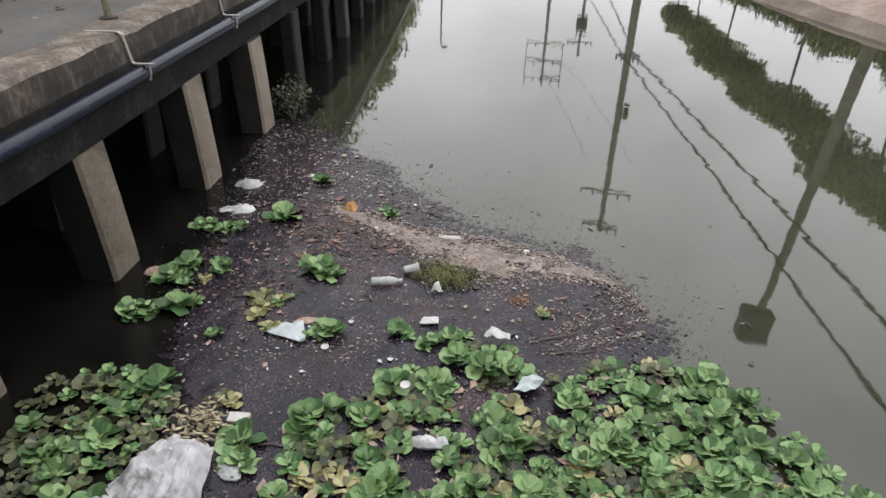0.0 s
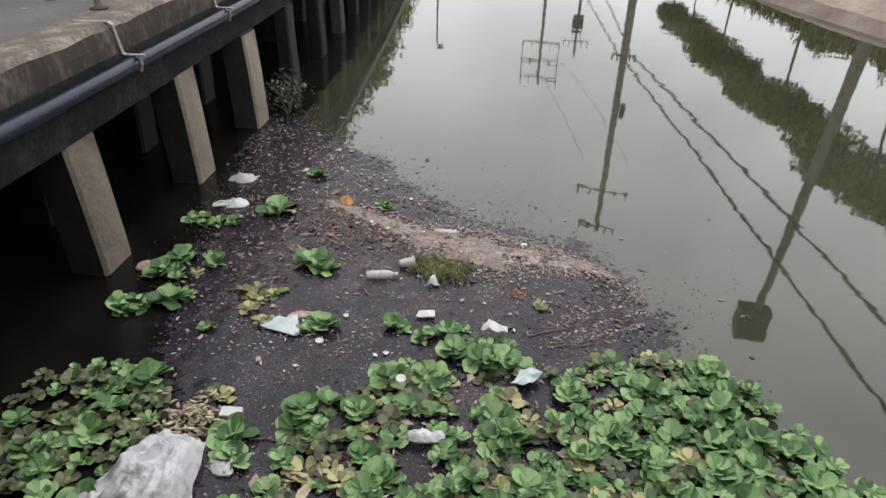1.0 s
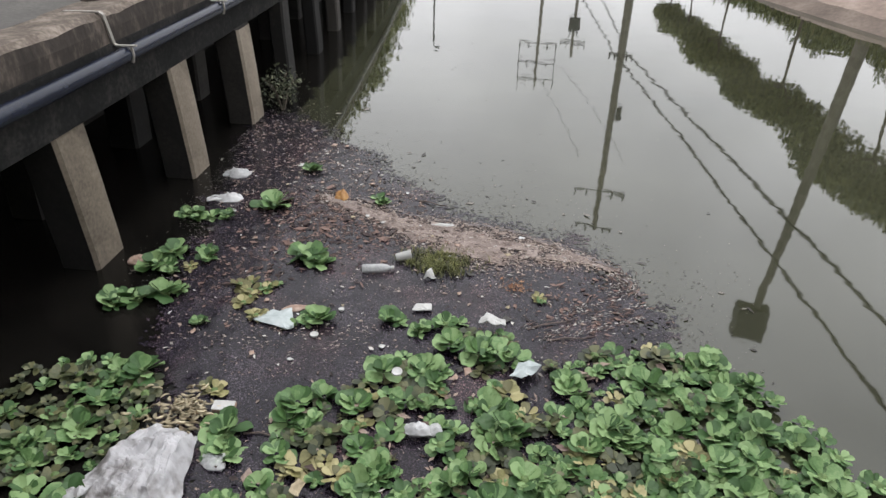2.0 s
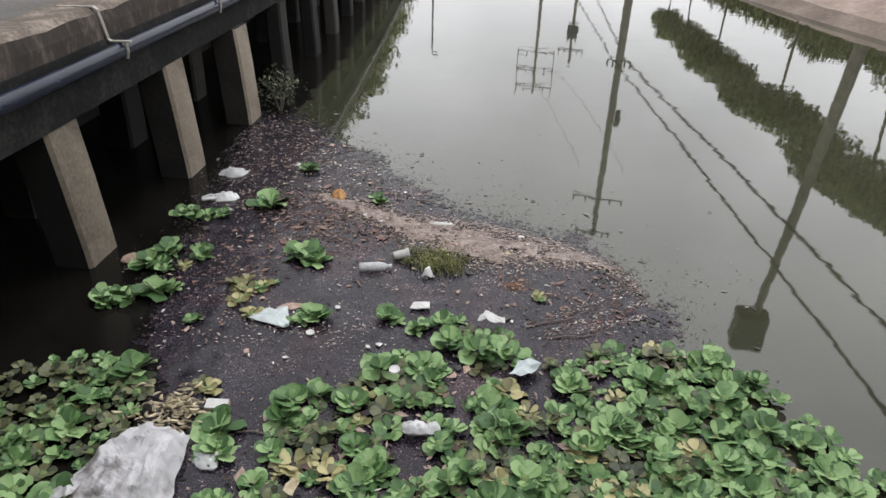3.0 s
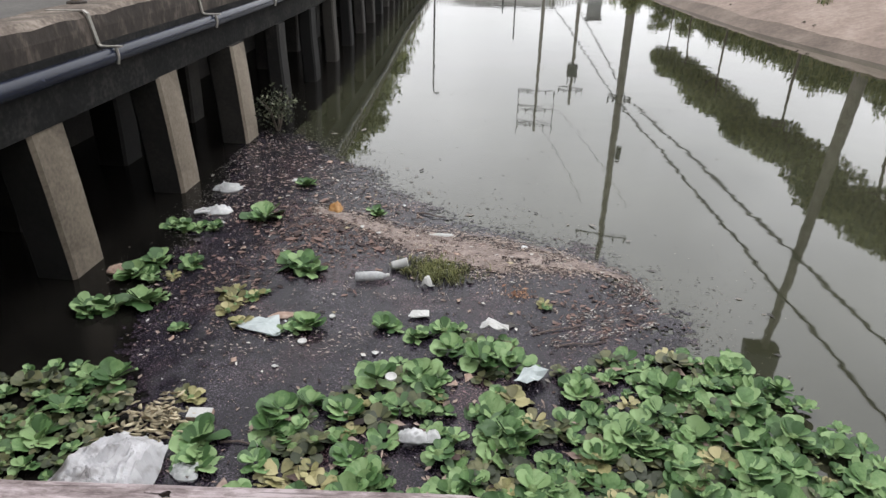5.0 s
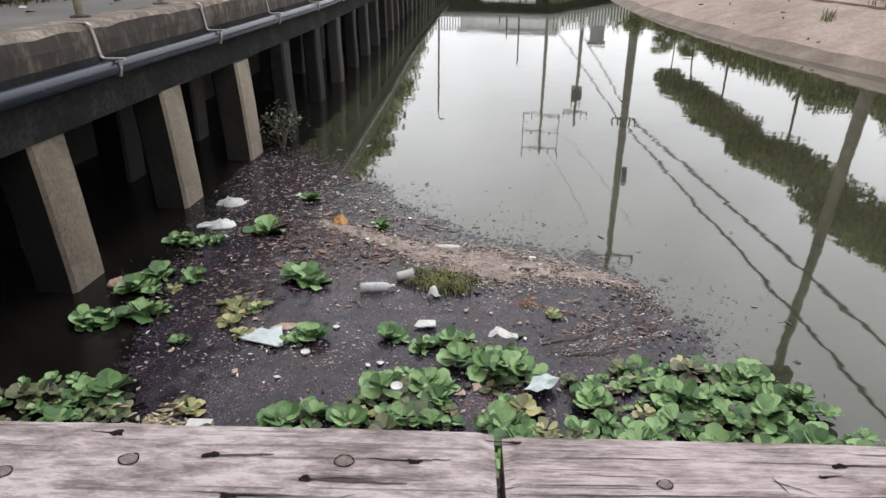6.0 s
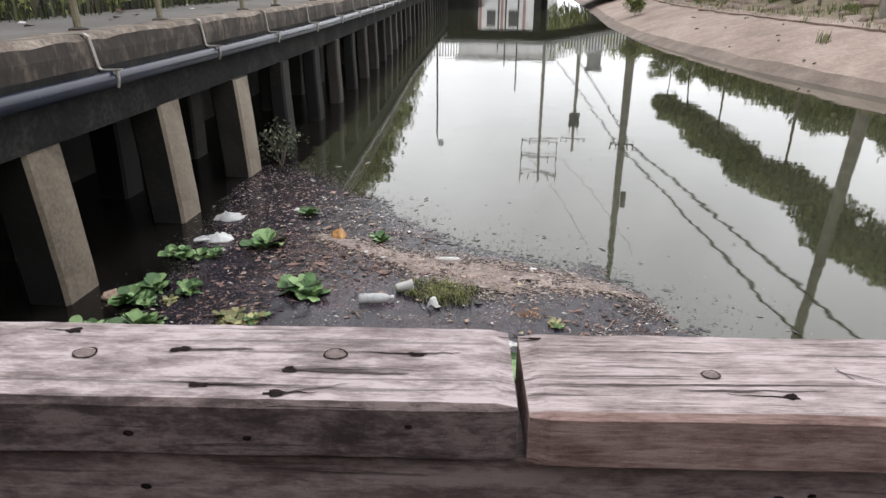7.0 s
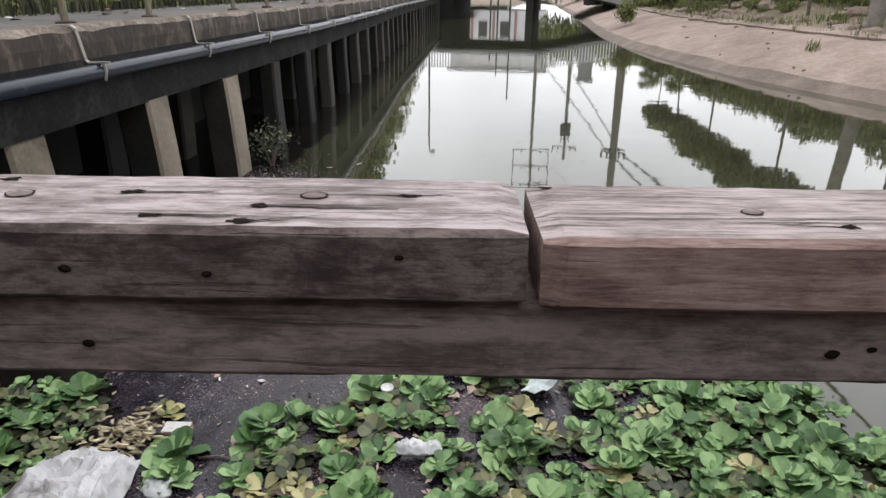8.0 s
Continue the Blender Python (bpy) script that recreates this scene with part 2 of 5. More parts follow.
def lathe(bm, profile, sides=16, m=None):
    """A turned body along z from (radius, height) pairs."""
    rings = [[bm.verts.new((r * math.cos(2 * math.pi * k / sides), r * math.sin(2 * math.pi * k / sides), h)) for k in range(sides)] for r, h in profile]
    for r0, r1 in zip(rings, rings[1:]):
        for k in range(sides):
            bm.faces.new((r0[k], r0[(k + 1) % sides], r1[(k + 1) % sides], r1[k]))
    bm.faces.new(rings[0][::-1]), bm.faces.new(rings[-1])
    if m:
        bmesh.ops.transform(bm, matrix=m, verts=[v for ring in rings for v in ring])
    return bm


def wall_x(y):
    """The canal-side face of the walkway, which bends slowly away."""
    return float(np.interp(y, (-8, 5, 8.6, 12, 19, 26, 38.5, 70), (-1.9, -2.73, -3.09, -3.47, -4.5, -5.65, -7.4, -11.6)))


def wall_turn(y):
    return math.degrees(math.atan2(-(wall_x(y + 0.3) - wall_x(y - 0.3)), 0.6))


def shore_x(y):
    """The waterline of the sloping bank."""
    return float(np.interp(y, (-30, 0, 8, 12, 15.7, 17.9, 19.8, 24, 29.1, 34.3, 54.6, 80, 140), (24, 17, 11, 8.2, 6.2, 5.2, 4.4, 3.24, 2.1, 1.46, 0.33, -1.6, -6)))


YS = [-8, -5, -2, 0, 2, 4, 5, 6, 7, 8, 9, 10, 11, 12, 13.5, 15, 17, 19, 22, 26, 30, 34, 38.5, 44, 50, 60, 70]

# ---- setting: water, walkway, bank ----
bm = bmesh.new()
bmesh.ops.create_grid(bm, x_segments=2, y_segments=2, size=1)
bmesh.ops.transform(bm, matrix=Matrix.Translation((0, 60, 0)) @ Matrix.Diagonal((60, 110, 1, 1)), verts=bm.verts)
tagged(part("water", bm, WATER, None), "still murky grey-green canal water mirroring a white sky", "water", kind="structure")

bm = bmesh.new()
loft(bm, [[(wall_x(y) - 0.36, y, 1.67), (wall_x(y) - 1.8, y, 1.665), (wall_x(y) - 1.8, y, 1.35), (wall_x(y) - 0.36, y, 1.35)] for y in YS], True)
tagged(part("pavement", bm, DECK, None), "grey paved walkway slab above the canal with litter", "walkway", kind="structure")
bm = bmesh.new()
rng = random.Random(3)
rows = []
for i in range(int((60 + 8) / 0.12)):
    y = -8 + i * 0.12
    a, b, c = (noise.noise(Vector((y * 1.7, k, 0))) * 0.018 + noise.noise(Vector((y * 6.5, k, 4))) * 0.008 for k in (0, 7, 13))
    chip = 0.05 * max(0.0, noise.noise(Vector((y * 2.3, 31, 0))) - 0.1) + 0.02 * max(0.0, noise.noise(Vector((y * 9, 37, 0))))
    x = wall_x(y)
    rows.append([(x - 0.38, y, 1.672 + b), (x - 0.2, y, 1.682 + b * 0.5), (x - 0.035 - chip, y, 1.685 + a), (x + 0.002 + c - chip * 0.4, y, 1.652 + a - chip), (x + 0.012 + c, y, 1.56), (x + 0.01 + c * 0.5, y, 1.46), (x - 0.38, y, 1.46)])
loft(bm, rows, True)
bmesh.ops.recalc_face_normals(bm, faces=bm.faces)
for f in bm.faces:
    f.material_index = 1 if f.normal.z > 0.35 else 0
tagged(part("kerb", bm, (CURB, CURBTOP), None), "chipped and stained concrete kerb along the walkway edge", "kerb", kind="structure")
bm = bmesh.new()
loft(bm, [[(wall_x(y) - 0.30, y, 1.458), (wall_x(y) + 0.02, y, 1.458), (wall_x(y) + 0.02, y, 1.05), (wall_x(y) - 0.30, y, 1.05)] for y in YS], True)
tagged(part("edge_beam", bm, BEAM, None), "dark concrete edge beam carried by the piles", "beam", kind="structure")
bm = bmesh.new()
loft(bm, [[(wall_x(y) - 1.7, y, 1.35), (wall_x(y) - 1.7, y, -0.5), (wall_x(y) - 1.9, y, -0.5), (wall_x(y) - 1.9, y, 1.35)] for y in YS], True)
tagged(part("wall_under_walkway", bm, PILE_DARK, None), "retaining wall behind the piles, coloured as dark as its shade", "wall", kind="structure")

# land on the walkway side and behind, reaching far off
bm = bmesh.new()
loft(bm, [[(wall_x(min(y, 70)) - 1.81, y, 1.66), (wall_x(min(y, 70)) - 8, y, 1.7), (-60, y, 1.8), (-400, y, 2.0)] for y in [-120] + YS + [140, 420]])
tagged(part("ground", bm, SOIL, None), "dusty ground with dry grass beside the walkway", "ground", kind="structure")

SH = [-30, -15, -5, 0, 4, 8, 10, 12, 14, 15.7, 17, 18, 19, 20, 22, 24, 27, 30, 34, 38, 44, 50, 60, 80, 110, 140]


def shore_normal(y):
    d = Vector((shore_x(y + 1.2) - shore_x(y - 1.2), 2.4))
    return Vector((d.y, -d.x)).normalized()


def bank_point(y, off, z):
    nrm = shore_normal(y)
    return (shore_x(y) + nrm.x * off, y + nrm.y * off, z)


def verge_z(o):
    """About the height of the verge, which rises to a low mound of earth and rubble."""
    return float(np.interp(o, (3.2, 4.2, 5.0, 6.0, 7.2, 9.0), (0.94, 1.04, 1.12, 1.46, 1.6, 1.62)))


FINE = [y for a, b in zip(SH, SH[1:]) for n in (12 if 12 <= a < 44 else 3,) for y in (a + (b - a) * k / n for k in range(n))] + [140]
rough = lambda y, k: noise.noise(Vector((y * 0.6, k, 3.1))) * 0.04 + noise.noise(Vector((y * 3.1, k, 1.7))) * 0.012
bm = bmesh.new()
loft(bm, [[bank_point(y, -1.0, -0.5), bank_point(y, 0.0, 0.0), bank_point(y, 0.45 + rough(y, 1) * 2.5, 0.20 + rough(y, 1))] for y in FINE])
tagged(part("bank_foot", bm, WETBANK, None), "wet dark foot of the concrete bank at the waterline", "bank", kind="structure")
bm = bmesh.new()
loft(bm, [[bank_point(y, 0.45 + rough(y, 1) * 2.5, 0.20 + rough(y, 1)), bank_point(y, 1.3, 0.48 + rough(y, 5)), bank_point(y, 2.4, 0.80 + rough(y, 9)), bank_point(y, 3.2 + rough(y, 2) * 6, 0.94)] for y in FINE])
tagged(part("bank", bm, BANK, None), "sloping pale pinkish concrete canal bank with cracks", "bank", kind="structure")
bm = bmesh.new()
loft(bm, [[bank_point(y, 3.2 + rough(y, 2) * 6, 0.94), bank_point(y, 4.2, 1.04 + rough(y, 6)), bank_point(y, 5.0, 1.12 + rough(y, 3) * 3), bank_point(y, 6.0, 1.46 + rough(y, 4) * 5), bank_point(y, 7.2, 1.6 + rough(y, 7) * 4), bank_point(y, 9, 1.62), (shore_x(y) + 60, y + 10, 1.4), (shore_x(y) + 420, y + 30, 1.3)] for y in FINE] )
tagged(part("verge", bm, SOIL, None), "earth verge with dry grass above the bank", "verge", kind="structure")
bm = bmesh.new()
loft(bm, [[(-14, 139, -0.3), (-5, 141, 0.9), (40, 142, 1.0)], [(-14, 420, 1.0), (-5, 420, 1.0), (400, 420, 1.2)]])
tagged(part("far_ground", bm, SOIL, None), "far ground where the canal turns away", "ground", kind="structure")

# ---- walkway: piles, pipe, brackets, railing ----
def pile(name, label, mat, w=0.4, d=0.3, top=1.06, rake=(0.07, 0.08), group=""):
    """A square pile, its foot pushed forward, with worn arrises; its origin is at the top of the canal face."""
    bm = bmesh.new()
    rows = []
    for i in range(8):
        k = i / 7
        z = -k * (top + 0.5)
        s = 0.012 * noise.noise(Vector((i * 0.9, w * 9, 1)))
        ox, oy = rake[0] * k * 1.4, rake[1] * k * 1.4
        c = 0.025
        ring = [(-d, -w / 2 + c), (-d + c, -w / 2), (-c, -w / 2), (0, -w / 2 + c), (0, w / 2 - c), (-c, w / 2), (-d + c, w / 2), (-d, w / 2 - c)]
        rows.append([(x + ox + s, y + oy, z) for x, y in ring])
    vs = loft(bm, rows, True)
    bm.faces.new(vs[0][::-1]), bm.faces.new(vs[-1])
    bmesh.ops.recalc_face_normals(bm, faces=bm.faces)
    # With two materials, side and back faces get the dark one as painted shade.
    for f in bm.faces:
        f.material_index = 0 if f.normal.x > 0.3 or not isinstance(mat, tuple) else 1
    ob = part(name, bm, mat, None)
    return tagged(ob, label, "column", group)


column_x = lambda y: wall_x(y) + float(np.interp(y, (5.3, 7.0, 8.5, 12, 20), (0.005, 0.03, 0.08, 0.06, 0.0)))
first = pile("support_column", "square pale concrete column with shade-dark sides standing in dark water", (PILE, PILE_DARK), 0.37, 0.3, 1.06, (0.045, 0.055), group="front columns of the walkway")
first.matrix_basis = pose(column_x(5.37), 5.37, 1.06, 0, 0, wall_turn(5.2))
# From the fourth column on, a darker concrete than the first ones.
darker = pile("support_column", "square dark concrete column in the front row", PILE_FAR, 0.3, 0.2, 1.06, (0.03, 0.03), group="front columns of the walkway")
darker.matrix_basis = pose(column_x(10.08), 10.08, 1.06, 0, 0, wall_turn(10.08))
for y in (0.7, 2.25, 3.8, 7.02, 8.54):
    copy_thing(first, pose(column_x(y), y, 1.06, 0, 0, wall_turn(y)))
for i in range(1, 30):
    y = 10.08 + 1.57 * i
    copy_thing(darker, pose(column_x(y), y, 1.06, 0, 0, wall_turn(y)))
# Rear columns carry the walkway's shade in their dark concrete.
back = pile("rear_column", "rear concrete column under the walkway, coloured as dark as its shade", PILE_DARK, 0.34, 0.3, 1.34, (0.0, 0.0), "rear columns of the walkway")
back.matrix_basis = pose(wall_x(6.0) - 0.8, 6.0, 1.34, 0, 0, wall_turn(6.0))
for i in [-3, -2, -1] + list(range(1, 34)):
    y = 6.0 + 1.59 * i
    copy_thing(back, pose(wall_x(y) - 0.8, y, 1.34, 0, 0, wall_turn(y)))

bm = bmesh.new()
tube(bm, [(wall_x(y) + 0.095, y, 1.375) for y in np.arange(-6, 52, 0.5)], 0.058, 14)
tagged(part("water_pipe", bm, PIPE, None, "", True), "blue-black plastic water pipe hung along the walkway beam", "pipe")


def bracket():
    """A bent flat steel strap: a tongue on the kerb, a drop down its face, an arm over the pipe and a hook in front."""
    root = tagged(new("pipe_bracket"), "bent galvanised steel strap hooked over the pipe", "bracket", "brackets along the pipe")
    w = 0.016
    pts = [(-0.27, 0.0, 0.0), (-0.0, 0.0, 0.008), (0.022, 0.0, -0.01), (0.03, 0.05, -0.225), (0.05, 0.055, -0.24), (0.2, 0.055, -0.236)]
    bm = bmesh.new()
    rows = []
    for i, q in enumerate(pts):
        thick = Vector((0, 0, 0.005)) if i in (0, 1, 4, 5) else Vector((0.006, 0, 0.002))
        q = Vector(q)
        rows.append([q + Vector((0, -w, 0)) - thick, q + Vector((0, w, 0)) - thick, q + Vector((0, w, 0)) + thick, q + Vector((0, -w, 0)) + thick])
    vs = loft(bm, rows, True)
    bm.faces.new(vs[0][::-1]), bm.faces.new(vs[-1])
    part("strap", bm, STEEL, root)
    bm = bmesh.new()
    tube(bm, [(0.155, 0.055, -0.241), (0.163, 0.055, -0.30), (0.150, 0.055, -0.36)], 0.012, 6)
    part("hook", bm, STEEL, root)
    return root


br = bracket()
br.matrix_basis = pose(wall_x(6.04) - 0.01, 6.04, 1.68, 0, 0, wall_turn(6.04))
for i in [-3, -2, -1] + list(range(1, 22)):
    y = 6.04 + 1.79 * i
    copy_thing(br, pose(wall_x(y) - 0.01, y, 1.68, 0, 0, wall_turn(y)))

railing = tagged(new("railing"), "thin dull steel railing with two rails on the walkway edge", "railing")
railing_posts = [6.45 + 3.35 * i + 1.27 * k for i in range(11) for k in (0, 1)]
for y in [-3.5, -1, 1.5, 3.0, 4.3] + railing_posts:
    x = wall_x(y) - 0.33
    bm = bmesh.new()
    tube(bm, [(x, y, 1.66), (x - 0.02, y, 2.1), (x - 0.03, y - 0.01, 2.5)], 0.028, 8)
    post = part("post", bm, POST, railing)
    bm = bmesh.new()
    lathe(bm, [(0.075, 1.655), (0.07, 1.69), (0.03, 1.70)], 10, Matrix.Translation((x, y, 0)))
    part("footing", bm, CURB, post)
for z in (2.48, 2.36):
    bm = bmesh.new()
    tube(bm, [(wall_x(y) - 0.36, y, z) for y in np.arange(-4, 44, 1.0)], 0.018, 6)
    part("rail", bm, STEEL, railing)
for i in range(14):
    y = 13.6 + 0.28 * i
    bm = bmesh.new()
    tube(bm, [(wall_x(y) - 0.34, y, 1.69), (wall_x(y) - 0.36, y + 0.16, 2.36)], 0.011, 5)
    part("baluster", bm, STEEL, railing, "pale thin slanting bar")

fence = tagged(new("board_fence"), "dark weathered board fence along the back of the walkway", "fence")
rng = random.Random(11)
bm0 = bmesh.new()
box(bm0, -0.012, 0.012, -0.085, 0.085, 0, 1.0, None, 0.004)
board_mesh = mesh("board", bm0, FENCE)
y = -4.0
while y < 45:
    w = rng.uniform(0.9, 1.1)
    ob = new("board", board_mesh)
    ob.parent = fence
    x = wall_x(y) - 1.84 + rng.uniform(-0.01, 0.01)
    ob.matrix_basis = pose(x, y, 1.64, 0, 0, wall_turn(y)) @ Matrix.Diagonal((1, w, 1.38 + rng.uniform(-0.06, 0.06), 1))
    y += 0.19


# ---- plants: grass, shrubs, trees ----
def blades(name, spots, height, label, category, mat, per=5, seed=1, flat=1.0):
    """Many thin bent blades in one mesh round the given spots."""
    rng = random.Random(seed)
    bm = bmesh.new()
    for x, y, z in spots:
        for _ in range(per):
            a, h, w = rng.uniform(0, 6.283), height * rng.uniform(0.5, 1.2), height * rng.uniform(0.02, 0.05)
            bx, by = x + rng.gauss(0, height * 0.25), y + rng.gauss(0, height * 0.25)
            dx, dy = math.cos(a), math.sin(a)
            lean = h * rng.uniform(0.1, 0.7)
            v = [bm.verts.new(q) for q in ((bx - dy * w, by + dx * w, z - 0.02), (bx + dy * w, by - dx * w, z - 0.02), (bx + dx * lean * 0.4 + dy * w * 0.8, by + dy * lean * 0.4 - dx * w * 0.8, z + h * 0.6 * flat), (bx + dx * lean * 0.4 - dy * w * 0.8, by + dy * lean * 0.4 + dx * w * 0.8, z + h * 0.6 * flat), (bx + dx * lean, by + dy * lean, z + h * flat))]
            bm.faces.new((v[0], v[1], v[2], v[3])), bm.faces.new((v[3], v[2], v[4]))
    return tagged(part(name, bm, mat, None), label, category, kind="stuff")


rng = random.Random(5)
spots = []
for _ in range(1500):
    y = rng.uniform(13, 60)
    off = rng.uniform(3.4, 8)
    if noise.noise(Vector((y * 0.3, off * 0.5, 0))) > -0.05:
        spots.append(bank_point(y, off, verge_z(off) - 0.03))
blades("grass", spots, 0.3, "dry yellow-green grass on the verge above the bank", "grass", GRASS, 6)
blades("weeds", [bank_point(19.6 + 0.05 * k, 1.75 + 0.04 * (k % 3), 0.6) for k in range(5)], 0.3, "thin yellow-green tuft growing from a crack in the bank", "weeds", GRASS, 7, 18)
spots = [bank_point(rng.uniform(15, 40), rng.uniform(2.9, 3.5), 0.95) for _ in range(160)]
blades("weeds", spots, 0.16, "small weeds along the bank's upper edge", "weeds", GRASS, 5, 8)


def leaf_cloud(bm, centre, size, count, leaf, rng, hollow=0.5):
    for _ in range(count):
        d = Vector((rng.gauss(0, 1), rng.gauss(0, 1), rng.gauss(0, 1))).normalized() * rng.uniform(hollow, 1.0)
        bump = 1 + 0.35 * noise.noise(d * 2.1 + Vector(centre))
        q = Vector(centre) + Vector((d.x * size[0], d.y * size[1], d.z * size[2])) * bump
        n = Vector((rng.gauss(0, 1), rng.gauss(0, 1), rng.gauss(0, 1) + 0.6)).normalized()
        a = n.cross(Vector((rng.gauss(0, 1), rng.gauss(0, 1), rng.gauss(0, 1)))).normalized()
        b = n.cross(a)
        s = leaf * rng.uniform(0.6, 1.3)
        v = [bm.verts.new(q + k) for k in (a * s, b * s * 0.45, -a * s, -b * s * 0.45)]
        bm.faces.new(v)


def tree(name, label, trunk_h, crown, seed, leaves=2600):
    """A bank tree: a bent tapered trunk, limbs and a wide ragged crown."""
    rng = random.Random(seed)
    root = tagged(new(name), label, "tree", "trees along the bank")
    bm = bmesh.new()
    bend = rng.uniform(-0.15, 0.15)
    tube(bm, [(0, 0, -0.1), (bend * 0.4, 0.05, trunk_h * 0.5), (bend, 0.0, trunk_h), (bend * 0.6, 0, trunk_h + crown[2])], 0.055, 8, 0.025)
    part("trunk", bm, BARK, root)
    for k in range(5):
        a = k * 1.256 + rng.uniform(-0.3, 0.3)
        bm = bmesh.new()
        tube(bm, [(bend, 0, trunk_h * rng.uniform(0.85, 1.0)), (bend + math.cos(a) * crown[0] * 0.4, math.sin(a) * crown[1] * 0.4, trunk_h + crown[2] * 0.5), (bend + math.cos(a) * crown[0] * 0.8, math.sin(a) * crown[1] * 0.8, trunk_h + crown[2] * 1.0)], 0.035, 6, 0.012)
        part("limb", bm, BARK, root)
    bm = bmesh.new()
    leaf_cloud(bm, (bend, 0, trunk_h + crown[2] * 0.9), crown, leaves, 0.11, rng, 0.35)
    for k in range(9):
        a = rng.uniform(0, 6.283)
        c = (bend + math.cos(a) * crown[0] * 0.8, math.sin(a) * crown[1] * 0.8, trunk_h + crown[2] * rng.uniform(0.5, 1.5))
        leaf_cloud(bm, c, (0.4, 0.5, 0.25), 110, 0.10, rng, 0.2)
    part("crown", bm, FOLIAGE, root)
    return root


kinds = [tree("tree", "small bank tree with a wide flat dark-green crown", 2.75, (1.2, 3.0, 0.56), s, 6500) for s in (1, 2, 3)]
places = [(5.0, 39.4), (5.5, 36.8), (6.45, 32.6), (7.95, 27.4), (9.4, 22.4), (10.8, 19.4), (12.4, 16.6), (14.4, 13.6)]
for i, (x, y) in enumerate(places):
    m = pose(x, y, (1.15, 1.1, 1.1, 1.15, 1.25, 1.25, 1.25, 1.25)[i], 0, 0, (8, 14, 15, 16, 20, 30, 34, 36)[i] + 5 * math.sin(i * 2.3))
    if i < 3:
        kinds[i].matrix_basis = m
    else:
        copy_thing(kinds[i % 3], m).scale = (1.0, 1.3, 1.13 if i == 3 else 1.3)
kinds[0].scale = (0.6, 0.5, 0.9)
kinds[2].scale = (1.0, 1.25, 1.05)
kinds[1].scale = (0.85, 1.0, 0.98)


def shrub(name, label, size, seed, count=900, leaf=0.06, mat=None):
    rng = random.Random(seed)
    root = tagged(new(name), label, "shrub")
    for k in range(6):
        bm = bmesh.new()
        a = rng.uniform(0, 6.283)
        tube(bm, [(0, 0, -0.05), (math.cos(a) * size[0] * 0.3, math.sin(a) * size[1] * 0.3, size[2] * 0.9), (math.cos(a) * size[0] * 0.7, math.sin(a) * size[1] * 0.7, size[2] * 1.5)], 0.012, 5, 0.004)
        part("stem", bm, BARK, root)
    bm = bmesh.new()
    leaf_cloud(bm, (0, 0, size[2]), size, count, leaf, rng, 0.2)
    part("foliage", bm, mat or FOLIAGE, root)
    return root


sh = shrub("shrub", "low olive-green shrub on the verge", (1.0, 1.0, 0.42), 4, 2600, 0.065)
sh.matrix_basis = pose(*bank_point(20, 6.6, 1.36)) @ Matrix.Scale(0.5, 4)
sh["group"] = "shrubs on the verge"
rng = random.Random(9)
for i in range(16):
    y = 14.5 + i * 1.9
    k, o = rng.uniform(0.25, 0.6), rng.uniform(4.6, 7.0)
    copy_thing(sh, pose(*bank_point(y, o, verge_z(o) - 0.05), 0, 0, rng.uniform(0, 360))).scale = (k, k, k)


rng = random.Random(29)
for i in range(30):
    y = 4.6 + i * 0.95
    k = rng.uniform(0.4, 0.6)
    copy_thing(sh, pose(wall_x(y) - 2.0, y, 1.62, 0, 0, rng.uniform(0, 360))).scale = (k * 0.7, k, k * 1.7)

bush = shrub("shrub", "pale green bushy weed growing on the concrete bank", (0.55, 0.5, 0.5), 23, 1500, 0.06)
bush.matrix_basis = pose(2.6, 35.2, 0.55)
bush["group"] = "shrubs on the verge"
rng = random.Random(19)
for i in range(64):
    y = 11.5 + i * 0.8
    k, o = rng.uniform(1.0, 1.5), rng.uniform(7.2, 8.4) - max(0.0, y - 33) * 0.2
    copy_thing(sh, pose(*bank_point(y, o, verge_z(o) - 0.1), 0, 0, rng.uniform(0, 360))).scale = (k, k, rng.uniform(1.8, 2.4))

# the broken lip of the bank, stones and sticks on it
bm = bmesh.new()
rows = []
for i in range(190):
    y = 13 + i * 0.17
    o = 2.98 + 0.28 * noise.noise(Vector((y * 0.9, 0, 2))) + 0.08 * noise.noise(Vector((y * 5, 3, 2)))
    rows.append([bank_point(y, o, 0.84), bank_point(y, o - 0.04, 0.95), bank_point(y, o + 0.5, 1.03), bank_point(y, o + 0.9, 0.95)])
loft(bm, rows)
tagged(part("bank_lip", bm, BANK, None), "broken concrete lip along the bank's upper edge", "bank", kind="structure")
rng = random.Random(44)
for i in range(13):
    y, o = rng.uniform(14.5, 32), rng.uniform(0.6, 2.7)
    a, d = rng.uniform(0, 6.283), rng.uniform(0.05, 0.11)
    bm = bmesh.new()
    x0, y0, z0 = bank_point(y, o, float(np.interp(o, (0.45, 1.3, 2.4, 3.2), (0.2, 0.48, 0.8, 0.94))))
    tube(bm, [(x0 - d * math.cos(a), y0 - d * math.sin(a), z0 + 0.03), (x0, y0, z0 + 0.05), (x0 + d * math.cos(a), y0 + d * math.sin(a), z0 + 0.04)], 0.022, 6, 0.012)
    tagged(part("stick", bm, BARK, None), "short dark stick lying on the sloping bank", "stick", "sticks on the bank")
rng = random.Random(45)
